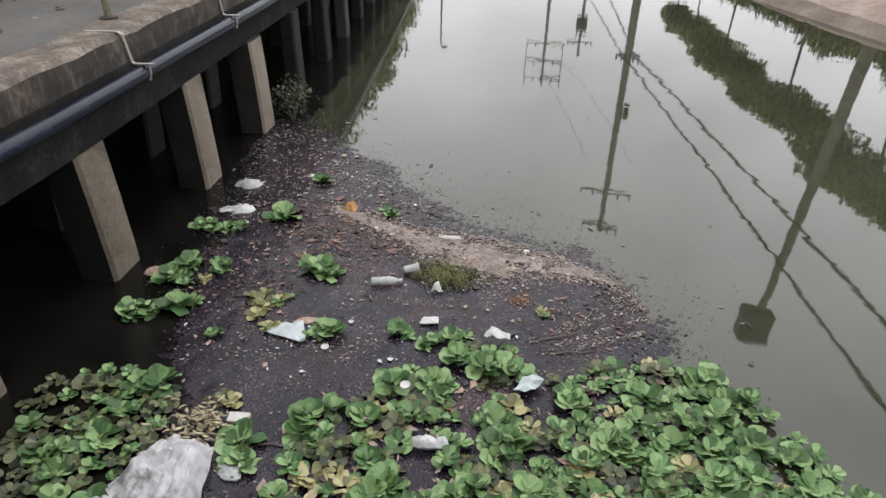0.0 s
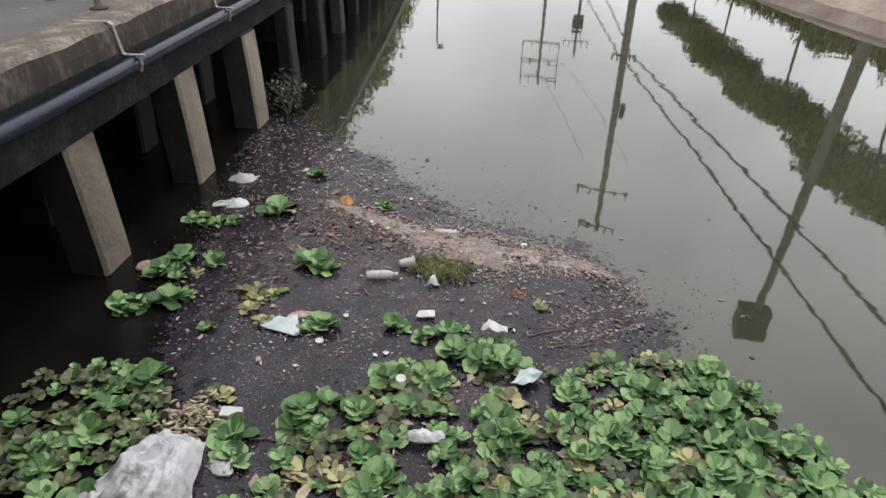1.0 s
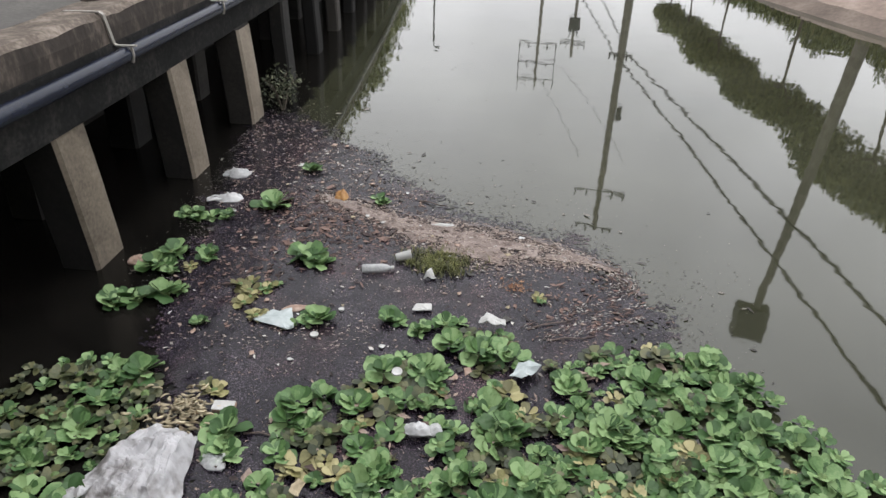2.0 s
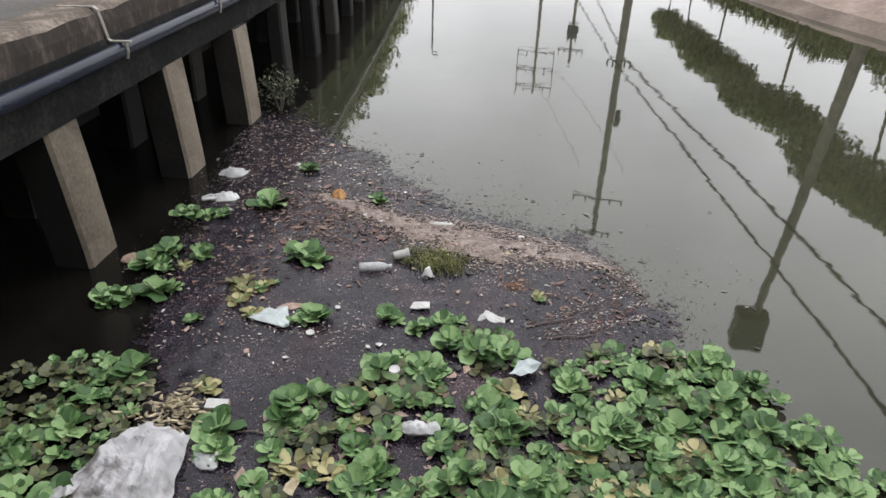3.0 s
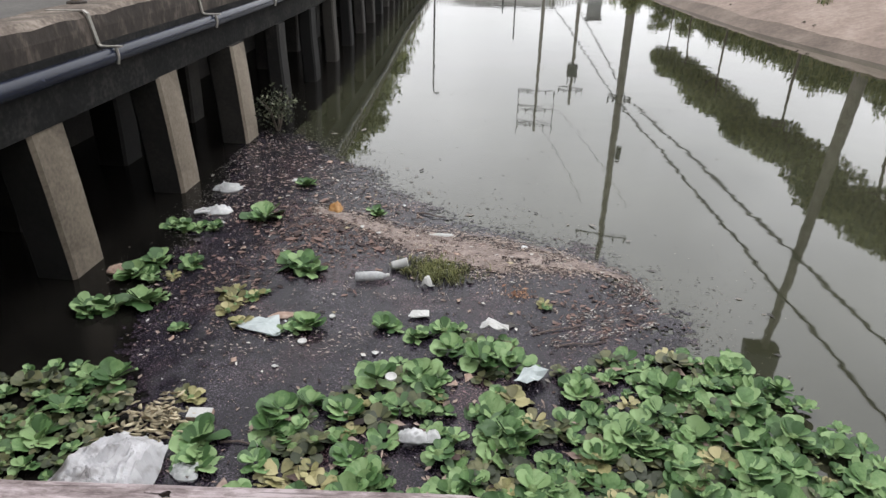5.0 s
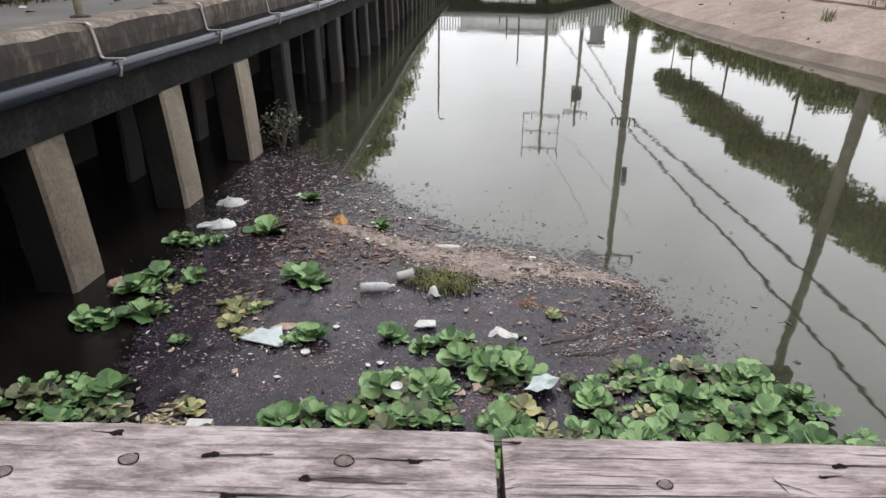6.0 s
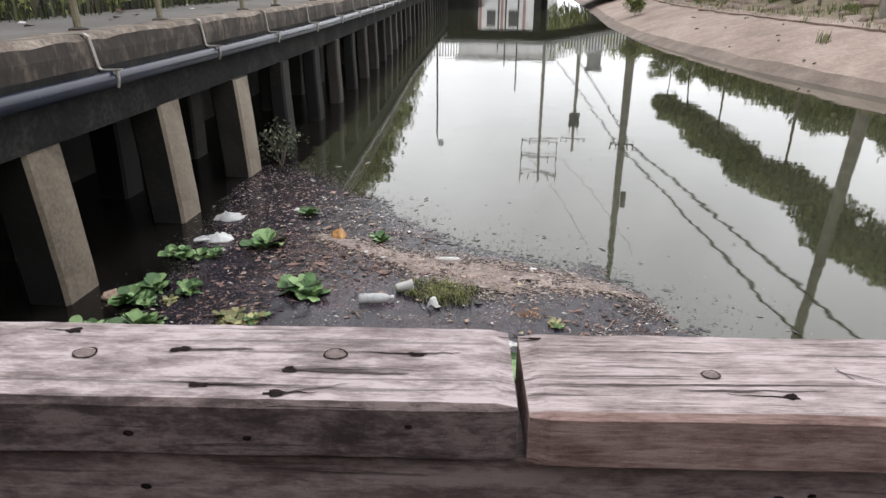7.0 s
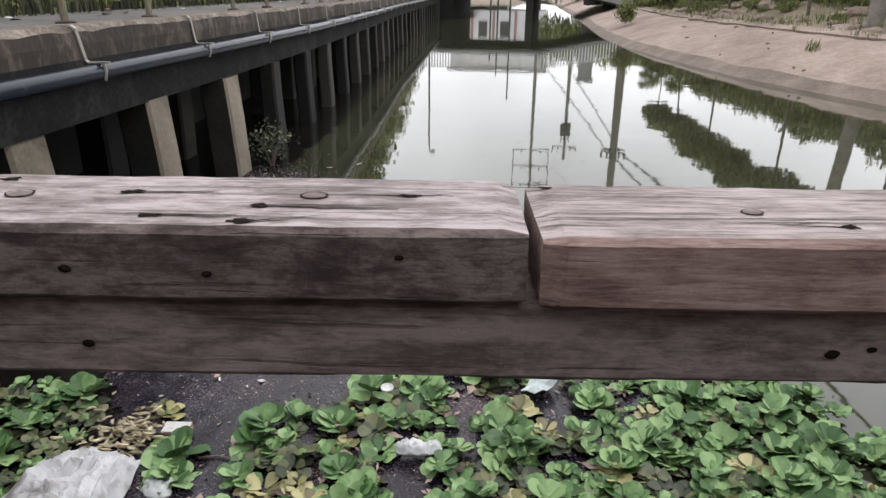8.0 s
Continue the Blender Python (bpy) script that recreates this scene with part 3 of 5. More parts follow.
for i in range(64):
    y, o = rng.uniform(14.5, 40), rng.uniform(3.6, 6.4)
    bm = bmesh.new()
    bmesh.ops.create_icosphere(bm, subdivisions=2, radius=rng.uniform(0.12, 0.42))
    for v in bm.verts:
        v.co *= 1 + 0.35 * noise.noise(v.co * 4 + Vector((i * 3, 0, 0)))
        v.co.z *= 0.5
    ob = part("rubble_stone", bm, BANK, None)
    ob.matrix_basis = pose(*bank_point(y, o, verge_z(o)), 0, 0, rng.uniform(0, 360))
    tagged(ob, "pale rubble stone half sunk in the verge", "stone", "rubble on the verge")

rng = random.Random(61)
spots = []
for i in range(420):
    y = rng.uniform(5.5, 30)
    spots.append((wall_x(y) - rng.uniform(1.5, 1.8), y, 1.665))
blades("weeds", spots, 0.22, "dark weeds along the foot of the board fence", "weeds", WEED, 2, 62)
for i in range(46):
    y = 5.8 + 0.42 * i
    x, d, a = wall_x(y) - rng.uniform(0.6, 1.7), rng.uniform(0.02, 0.07), rng.uniform(0, 6.283)
    bm = bmesh.new()
    q = [bm.verts.new((x + d * math.cos(a + t) * rng.uniform(0.5, 1.2), y + d * math.sin(a + t) * rng.uniform(0.5, 1.2), 1.672 + rng.uniform(0, 0.03))) for t in (0, 1.6, 3.1, 4.7)]
    bm.faces.new(q)
    bmesh.ops.solidify(bm, geom=bm.faces[:], thickness=0.004)
    k = rng.random()
    tagged(part("deck_litter", bm, WHITEPAINT if k < 0.3 else BARK if k < 0.75 else REDPAINT, None), "white paper scrap on the walkway" if k < 0.3 else "dry dark leaf on the walkway" if k < 0.75 else "faded red wrapper on the walkway", "litter", "litter on the walkway")

# ---- poles and wires ----
def power_pole(name, label, height, arms, lean=0.0, box_at=None, r=0.15):
    root = tagged(new(name), label, "utility pole")
    bm = bmesh.new()
    tube(bm, [(0, 0, -0.5), (-lean * height * 0.5, 0, height * 0.5), (-lean * height, 0, height)], r, 10, r * 0.62)
    part("shaft", bm, POLE, root)
    for z, half in arms:
        bm = bmesh.new()
        box(bm, -half, half, -0.05, 0.05, z - 0.05, z + 0.05, Matrix.Translation((-lean * z, -0.12, 0)), 0.008)
        arm = part("crossarm", bm, DARKMETAL, root)
        for x in (-half * 0.95, -half * 0.5, half * 0.5, half * 0.95):
            bm = bmesh.new()
            lathe(bm, [(0.02, 0), (0.055, 0.03), (0.03, 0.09), (0.06, 0.13), (0.03, 0.2), (0.05, 0.24), (0.02, 0.32)], 8, Matrix.Translation((-lean * z + x, -0.12, z + 0.05)))
            part("insulator", bm, DARKMETAL, arm)
    if box_at:
        bm = bmesh.new()
        box(bm, -0.42, 0.42, -0.85, -0.2, box_at, box_at + 1.1, None, 0.04)
        tank = part("transformer", bm, DARKMETAL, root, "dark transformer tank")
        for x in (-0.25, 0, 0.25):
            bm = bmesh.new()
            tube(bm, [(x, -0.5, box_at + 1.1), (x * 1.4, -0.5, box_at + 1.6)], 0.04, 6)
            part("bushing", bm, DARKMETAL, tank)
    return root


pc = power_pole("power_pole", "tall concrete power pole with two crossarms above the bank", 15.7, [(5.45, 0.6), (13.2, 1.42), (15.4, 1.03)], 0.0, None, 0.23)
pc.matrix_basis = pose(2.79, 38.05, 0.5, 0, 0, -8)
bm = bmesh.new()
box(bm, 0.22, 0.48, -0.25, 0.05, 8.1, 8.9, None, 0.03)
part("switch_box", bm, DARKMETAL, pc, "small dark switch box")
pb = power_pole("power_pole", "far concrete power pole with stacked crossarms beyond the bridge", 13.0, [(9.6, 1.5), (11.0, 1.5), (12.4, 1.5)], 0.0, None, 0.16)
pb.matrix_basis = pose(-2.75, 60.6, 0.9) @ Matrix.Scale(1.055, 4)
for x in (-1.45, 1.45):
    bm = bmesh.new()
    tube(bm, [(x, -0.12, 9.6), (x, -0.12, 13.2)], 0.03, 6)
    part("dropper", bm, DARKMETAL, pb)
pt = power_pole("transformer_pole", "concrete pole carrying a dark transformer beside the far bridge", 9.7, [(8.5, 1.0)], 0.0, 6.4, 0.17)
pt.matrix_basis = pose(0.08, 59.3, 1.9)
pd = power_pole("leaning_pole", "leaning concrete pole on the bank with a box on top", 9.9, [], 0.07, None, 0.19)
pd.matrix_basis = pose(8.05, 21.9, 0.95)
bm = bmesh.new()
box(bm, -0.5, 0.5, -0.33, 0.33, 9.1, 10.3, Matrix.Translation((-0.70, 0, 0)), 0.03)
part("box", bm, DARKMETAL, pd, "dark metal box")


def lamp_post(x, y, h):
    root = tagged(new("street_lamp"), "slim street lamp by the far bridge", "street lamp")
    bm = bmesh.new()
    tube(bm, [(0, 0, -0.3), (0, 0, h * 0.95), (0.05, -0.05, h), (0.16, -0.1, h + 0.04)], 0.06, 8, 0.03)
    part("column", bm, DARKMETAL, root)
    bm = bmesh.new()
    box(bm, 0.1, 0.42, -0.2, -0.04, h - 0.02, h + 0.14, None, 0.03)
    part("lamp_head", bm, DARKMETAL, root)
    root.matrix_basis = pose(x, y, 1.4)
    return root


lamp_post(-8.5, 44.9, 6.6)
for x, y, h in ((-6.1, 71.5, 8.6), (-7.3, 71.5, 6.2), (-8.0, 71.5, 4.8)):
    bm = bmesh.new()
    tube(bm, [(x, y, 0), (x, y, h)], 0.09, 8, 0.06)
    tagged(part("far_post", bm, DARKMETAL, None), "thin dark post far beyond the bridge", "post")


def wire(a, b, sag, r, label):
    bm = bmesh.new()
    a, b = Vector(a), Vector(b)
    tube(bm, [a.lerp(b, i / 24) - Vector((0, 0, sag * 4 * (i / 24) * (1 - i / 24))) for i in range(25)], r, 5)
    return tagged(part("overhead_cable", bm, DARKMETAL, None), label, "cable", "cables between the poles")


pf = power_pole("power_pole", "concrete power pole with a wide crossarm on the near verge", 6.6, [(5.95, 2.0)], 0.0, None, 0.16)
pf.matrix_basis = pose(10.9, 2.0, 0.4, 0, 0, 0)
for far, mid, near, r in (((-2.75, 60.5, 3.3), (2.45, 38.0, 5.95), (9.1, 2.0, 6.4), 0.044), ((0.08, 59.2, 4.2), (3.1, 38.0, 5.95), (11.2, 2.0, 6.45), 0.05)):
    wire(mid, near, 0.15, r, "black overhead cable strung from pole to pole")
    wire(far, mid, 0.15, r * 0.8, "black overhead cable running off past the far bridge")
for x in (-1.2, 1.2):
    wire((2.75 + x, 38.0, 11.97), (-2.6 + x, 55.5, 10.9), 0.6, 0.012, "thin wire strung from crossarm to crossarm")

# ---- far bridge and what is beyond ----
bridge = tagged(new("footbridge"), "low concrete footbridge with white slatted railings across the canal", "bridge")
bm = bmesh.new()
prof = lambda x: (2.05 if x < -2 else 2.05 - 0.20 * (x + 2))
loft(bm, [[(x, 51 + dy, prof(x) + dz) for dy, dz in ((0, 0.02), (9, 0.02), (9, 0.28), (0, 0.28))] for x in (-11, -6, -2, 0, 1, 2.4, 4)], True)
part("deck", bm, GREYWALL, bridge)
# Extra slab below the deck, coloured dark as the shaded underside.
bm = bmesh.new()
loft(bm, [[(x, 51.1 + dy, prof(x) + dz) for dy, dz in ((0, -0.12), (8.8, -0.12), (8.8, 0.015), (0, 0.015))] for x in (-11, -6, -2, 0, 1, 2.4, 4)], True)
part("soffit", bm, BEAM, bridge, "soffit with its shade put into a dark colour")
for x0, x1 in ((-11, -6.8), (-2.1, 3.2)):
    bm = bmesh.new()
    tube(bm, [(x, 51.08, prof(x) + 1.22) for x in np.linspace(x0, x1, 8)], 0.035, 6)
    part("handrail", bm, WHITEPAINT, bridge)
    for x in np.arange(x0, x1, 0.2):
        bm = bmesh.new()
        box(bm, x - 0.045, x + 0.045, 51.06, 51.10, prof(x) + 0.28, prof(x) + 1.2)
        part("slat", bm, WHITEPAINT, bridge)
for x, w in ((-2.9, 0.5), (-8.7, 1.1)):
    bm = bmesh.new()
    box(bm, x - w / 2, x + w / 2, 51.6, 59.4, -0.5, 1.93, None, 0.03)
    part("pier", bm, PILE_DARK, bridge, "dark stained pier")

house = tagged(new("white_building"), "white building with red uprights far beyond the bridge", "building")
bm = bmesh.new()
box(bm, -17, -4, 100, 108, 0.8, 8.5)
part("wall", bm, WHITEPAINT, house)
bm = bmesh.new()
box(bm, -17.4, -3.6, 99.6, 108.4, 8.5, 8.9)
part("roof", bm, GREYWALL, house)
for x in (-14, -11, -8):
    bm = bmesh.new()
    box(bm, x - 0.16, x + 0.16, 99.7, 100.1, 0.8, 6)
    part("pillar", bm, REDPAINT, house, "faded red pillar")
for x in (-15.5, -12.5, -9.5, -6):
    bm = bmesh.new()
    box(bm, x - 0.6, x + 0.6, 99.93, 100.05, 2.2, 4.4)
    part("window", bm, DARKMETAL, house)
shed = tagged(new("grey_kiosk"), "small grey kiosk beside the bridge", "kiosk")
bm = bmesh.new()
box(bm, 0.75, 1.85, 60.5, 62, 0.8, 5.0, None, 0.02)
part("body", bm, GREYWALL, shed)
bm = bmesh.new()
box(bm, 0.6, 2.0, 60.35, 62.15, 5.0, 5.15, None, 0.02)
part("roof", bm, DARKMETAL, shed)
for i, (x, y) in enumerate(((-2.2, 84), (0.2, 85), (2.6, 83), (5, 80))):
    copy_thing(sh, pose(x, y, 0.7, 0, 0, 70 * i)).scale = (3.0, 1.8, 6.5)


def tall_tree(name, label, height, spread, seed, leaves):
    """A tall ragged tree: a tapered trunk, limbs and a high crown of many clumps."""
    rng = random.Random(seed)
    root = tagged(new(name), label, "tree", "trees behind the walkway")
    bm = bmesh.new()
    tube(bm, [(0, 0, -0.2), (0.1, 0.05, height * 0.35), (-0.05, 0.1, height * 0.7), (0.05, 0, height * 0.95)], 0.16, 8, 0.03)
    part("trunk", bm, BARK, root)
    clumps = []
    for k in range(13):
        a, h = k * 2.4 + rng.uniform(-0.4, 0.4), height * (0.16 + 0.76 * k / 12)
        r = spread * rng.uniform(0.3, 0.85) * (1.0 - 0.55 * max(0.0, h / height - 0.55))
        tip = (math.cos(a) * r, math.sin(a) * r * 1.25, h)
        clumps.append(tip)
        bm = bmesh.new()
        tube(bm, [(0, 0, h * 0.72), (tip[0] * 0.5, tip[1] * 0.5, h * 0.9), tip], 0.045, 6, 0.012)
        part("limb", bm, BARK, root)
    bm = bmesh.new()
    for tip in clumps + [(0, 0, height * 0.9)]:
        leaf_cloud(bm, tip, (spread * 0.6, spread * 0.75, height * 0.12), leaves // 14, 0.17, rng, 0.15)
    part("crown", bm, FOLIAGE, root)
    return root


tall = [tall_tree("tree", "tall leafy green tree behind the walkway fence", 7.4, 1.9, k, 5200) for k in (101, 102)]
for i in range(22):
    y = 5.0 + 2.75 * i
    k = float(np.interp(y, (5, 24, 33, 44, 52, 63), (0.62, 0.8, 0.95, 0.95, 0.8, 0.62))) * (1 + 0.07 * math.sin(i * 2.7))
    m = pose(wall_x(y) - 4.1 + 0.3 * math.sin(i * 1.9), y, 1.5, 0, 0, 77 * i)
    t = tall[i] if i < 2 else copy_thing(tall[i % 2], m)
    t.matrix_basis = m
    t.scale = (k, k, k)
for i, (x, y, k) in enumerate(((4.9, 43.5, 0.3), (6.4, 44.5, 0.34), (7.6, 42.5, 0.3))):
    copy_thing(tall[i % 2], pose(x, y, 1.1, 0, 0, 60 * i)).scale = (k * 1.3, k * 1.3, k)

# ---- the footbridge underfoot, and unseen walls added to block light ----
bm = bmesh.new()
box(bm, -2.2, 16, -1.2, 2.0, 0.62, 0.74)
# Unseen wall below the deck, added to cut light from behind.
box(bm, -2.2, 16, -1.2, -1.0, -0.5, 0.62)
tagged(part("footbridge_deck", bm, BEAM, None), "plain dark unseen deck of the footbridge behind the rail, with a light-blocking wall below", "deck", kind="structure")
# Out of view: added to keep sky light off the columns' near faces.
bm = bmesh.new()
box(bm, -4.2, -1.95, 2.05, 2.9, -0.5, 1.34)
tagged(part("wall_abutment", bm, CONCRETE, None), "unseen plain concrete block added under the walkway to shade the columns", "wall", kind="structure")
# Out of view: added to darken everything that faces the footbridge.
bm = bmesh.new()
box(bm, -14, 26, -4.2, -3.9, -0.5, 7.5)
tagged(part("wall_behind", bm, CONCRETE, None), "unseen plain wall added behind the footbridge to block sky light", "wall", kind="structure")
# Out of view: added to close off light at the walkway's near end.
bm = bmesh.new()
box(bm, -4.6, -1.9, -8.3, -8.05, -0.5, 1.66)
tagged(part("wall_end", bm, PILE_DARK, None), "unseen end wall added to keep light out from under the walkway", "wall", kind="structure")

# ---- the wooden rail in front of the camera ----
RAIL = Matrix.Translation((0.525, 2.02, 0)) @ Euler((0, 0, radians(10.0))).to_matrix().to_4x4()


def timber(name, x0, x1, y0, y1, z0, z1, mat, label, seed, group="rail timbers"):
    """A weathered batten with wavy worn edges and split ends."""
    bm = bmesh.new()
    rows = []
    count = int((x1 - x0) / 0.012)
    for i in range(count + 1):
        x = x0 + (x1 - x0) * i / count
        k = [noise.noise(Vector((x * 14, seed * 3.1, j))) * 0.0012 + noise.noise(Vector((x * 60, seed, j + 9))) * 0.0007 for j in range(8)]
        end = 0.0025 if i in (0, count) else 0.0
        c = 0.003
        ring = [(y0 + k[0] + end, z0 + c), (y0 + c, z0 + k[1] + end), (y1 - c, z0 + k[1] + end), (y1 + k[2] - end, z0 + c), (y1 + k[2] - end, z1 - c + k[5]), (y1 - c, z1 + k[3] - end), ((y0 + y1) / 2, z1 + k[4] * 0.7 - end), (y0 + c * 1.2, z1 + k[6] - end), (y0 + k[0] + end, z1 - c * 1.3 + k[7])]
        rows.append([(x, y, z) for y, z in ring])
    vs = loft(bm, rows, True)
    bm.faces.new(vs[0][::-1]), bm.faces.new(vs[-1])
    bmesh.ops.recalc_face_normals(bm, faces=bm.faces)
    # Tops take the first wood; sides the second, which can hold painted shade.
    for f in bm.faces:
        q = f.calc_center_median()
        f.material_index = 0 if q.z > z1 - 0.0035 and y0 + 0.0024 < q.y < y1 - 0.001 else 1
    ob = part(name, bm, mat, None)
    ob.matrix_basis = RAIL
    return tagged(ob, label, "timber", group)


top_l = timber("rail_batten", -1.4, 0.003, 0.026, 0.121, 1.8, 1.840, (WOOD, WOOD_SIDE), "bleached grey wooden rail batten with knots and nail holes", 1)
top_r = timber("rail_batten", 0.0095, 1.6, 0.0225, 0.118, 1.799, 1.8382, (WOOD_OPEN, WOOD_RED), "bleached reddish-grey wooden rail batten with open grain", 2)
low = timber("lower_batten", -1.4, 1.6, 0.034, 0.118, 1.7525, 1.7985, (WOOD_LOW, WOOD_LOW), "dark damp lower wooden batten under the rail", 3)
rng = random.Random(21)


def knots(owner, spots, z):
    """Dark nail-rusted knots: a ragged eye, a sunken head and a split running off along the grain."""
    for k, (x, y, r) in enumerate(spots):
        bm = bmesh.new()
        eye = []
        for i in range(14):
            a = 2 * math.pi * i / 14
            q = 1.25 * r * (1 + 0.8 * noise.noise(Vector((math.cos(a) * 1.5, math.sin(a) * 1.5, k * 3.7))))
            eye.append(bm.verts.new((x + 1.6 * q * math.cos(a), y + 0.8 * q * math.sin(a), z + 0.0005 + 0.0004 * (i % 2))))
        hub = bm.verts.new((x, y, z + 0.0012))
        for i in range(14):
            bm.faces.new((eye[i], eye[(i + 1) % 14], hub))
        nail = part("nail", bm, KNOT, owner, "rusted nail in a dark knot")
        side = 1 if k % 3 else -1
        d = side * rng.uniform(0.015, 0.06)
        bm = bmesh.new()
        rows = []
        for i in range(7):
            t = i / 6
            yy = y + 0.002 * noise.noise(Vector((t * 3, k, 1))) + 0.002 * t
            w = 0.0007 * (1 - t) + 0.0002
            rows.append([(x + d * t, yy - w, z + 0.0006), (x + d * t, yy + w, z + 0.0006)])
        loft(bm, rows)
        part("split", bm, KNOT, nail)



def ring_knots(owner, spots, z):
    """Old knots: a dark broken ring round a pale eye."""
    for k, (x, y, r) in enumerate(spots):
        bm = bmesh.new()
        rows = []
        for i in range(25):
            a = 2 * math.pi * i / 24
            q = r * (1 + 0.22 * noise.noise(Vector((math.cos(a) * 1.3, math.sin(a) * 1.3, k * 5.1))))
            w = 0.05 + 0.16 * abs(noise.noise(Vector((math.cos(a) * 2, math.sin(a) * 2, k + 3))))
            rows.append([(x + 1.25 * q * f * math.cos(a), y + 0.95 * q * f * math.sin(a), z + 0.0008) for f in (1 - w, 1 + w)])
        loft(bm, rows)
        ring = part("knot_ring", bm, KNOT, owner, "dark ring of an old knot")
        bm = bmesh.new()
        hub = bm.verts.new((x, y, z + 0.0007))
        rim = [bm.verts.new((x + 1.2 * r * math.cos(a), y + 0.9 * r * math.sin(a), z + 0.0005)) for a in (2 * math.pi * i / 16 for i in range(16))]
        for i in range(16):
            bm.faces.new((rim[i], rim[(i + 1) % 16], hub))
        part("knot_eye", bm, EYE, ring, "brown eye of the knot")


def splits(owner, runs, z):
    """Long thin dark drying splits along the grain: x0, y0, x1, y1, width."""
    for k, (x0, y0, x1, y1, w) in enumerate(runs):
        bm = bmesh.new()
        rows = []
        for i in range(17):
            t = i / 16
            y = y0 + (y1 - y0) * t + 0.0016 * noise.noise(Vector((t * 5, k * 2.3, 8)))
            h = w * (0.25 + math.sin(math.pi * min(1.0, t * 0.85 + 0.1))) * (0.6 + 0.6 * abs(noise.noise(Vector((t * 9, k, 5)))))
            rows.append([(x0 + (x1 - x0) * t, y - h, z + 0.0007), (x0 + (x1 - x0) * t, y + h, z + 0.0007)])
        loft(bm, rows)
        part("split", bm, SPLIT, owner)


knots(top_l, [(-0.295, 0.106, 0.0032), (-0.214, 0.0835, 0.0036), (-0.187, 0.0425, 0.003), (-0.0585, 0.082, 0.003), (-0.139, 0.035, 0.0028), (-0.137, 0.061, 0.0026), (-0.4, 0.05, 0.003), (-0.47, 0.085, 0.003)], 1.840)
ring_knots(top_l, [(-0.273, 0.0765, 0.0062), (-0.111, 0.0805, 0.0062), (-0.36, 0.06, 0.006)], 1.840)
splits(top_l, [(-0.212, 0.046, -0.128, 0.0425, 0.0007), (-0.139, 0.035, -0.098, 0.046, 0.0007), (-0.134, 0.061, -0.062, 0.058, 0.0013), (-0.33, 0.028, -0.24, 0.03, 0.0005), (-0.21, 0.083, -0.165, 0.086, 0.0013), (-0.06, 0.082, -0.03, 0.085, 0.0009)], 1.840)
knots(top_r, [(0.166, 0.043, 0.0026), (0.262, 0.09, 0.003), (0.245, 0.078, 0.0016), (0.02, 0.108, 0.002)], 1.8382)
ring_knots(top_r, [(0.126, 0.066, 0.0046), (0.33, 0.05, 0.006)], 1.8382)
splits(top_r, [(0.012, 0.052, 0.235, 0.057, 0.0007), (0.03, 0.092, 0.17, 0.094, 0.0005), (0.1, 0.048, 0.19, 0.05, 0.0008), (0.205, 0.073, 0.232, 0.06, 0.0006), (0.207, 0.076, 0.213, 0.06, 0.0016), (0.25, 0.058, 0.38, 0.061, 0.0006), (0.05, 0.074, 0.12, 0.073, 0.0004)], 1.8382)


def front_knots(owner, spots, v):
    """Dark knots and nail holes in the side that faces the footbridge."""
    for k, (x, z, r) in enumerate(spots):
        bm = bmesh.new()
        eye = [bm.verts.new((x + 1.5 * r * math.cos(a) * (1 + 0.4 * noise.noise(Vector((math.cos(a) * 2, math.sin(a) * 2, k + 40)))), v - 0.0013 - 0.0003 * (i % 2), z + r * math.sin(a))) for i, a in enumerate(2 * math.pi * q / 12 for q in range(12))]
        hub = bm.verts.new((x, v - 0.0022, z))
        for i in range(12):
            bm.faces.new((eye[i], eye[(i + 1) % 12], hub))
        part("knot", bm, KNOT, owner, "dark knot")


front_knots(top_l, [(-0.225, 1.818, 0.0022), (-0.155, 1.816, 0.0018), (-0.06, 1.826, 0.0015)], 0.026)
front_knots(low, [(-0.225, 1.772, 0.0024), (0.165, 1.772, 0.0028), (0.185, 1.775, 0.0018)], 0.034)
for x in (-1.35, 1.55):
    bm = bmesh.new()
    box(bm, x - 0.05, x + 0.05, 0.124, 0.224, -0.6, 1.83, None, 0.006)
    ob = part("rail_post", bm, WOOD_LOW, None)
    ob.matrix_basis = RAIL
    tagged(ob, "square wooden post carrying the rail", "post", "rail posts")

# ---- floating plants ----
LEAF = material("water_lettuce_leaf", [(0.035, 0.085, 0.023), (0.086, 0.171, 0.053), (0.185, 0.285, 0.118)], 0.62, 6, 60, 0.5, spread=1.0, height=0.003)
LEAF_OLD = material("yellowed_leaf", [(0.09, 0.085, 0.03), (0.2, 0.19, 0.075), (0.33, 0.3, 0.15)], 0.65, 6, 60, 0.5, spread=0.6, height=0.003)
LEAF_DARK = material("dull_brown_green_leaf", [(0.022, 0.03, 0.013), (0.05, 0.06, 0.024), (0.105, 0.108, 0.048)], 0.6, 6, 60, 0.5, spread=0.6, height=0.003)
CORE = material("plant_heart", [(0.05, 0.09, 0.03), (0.1, 0.16, 0.05), (0.16, 0.22, 0.08)], 0.6, 20, 80, 0.2)


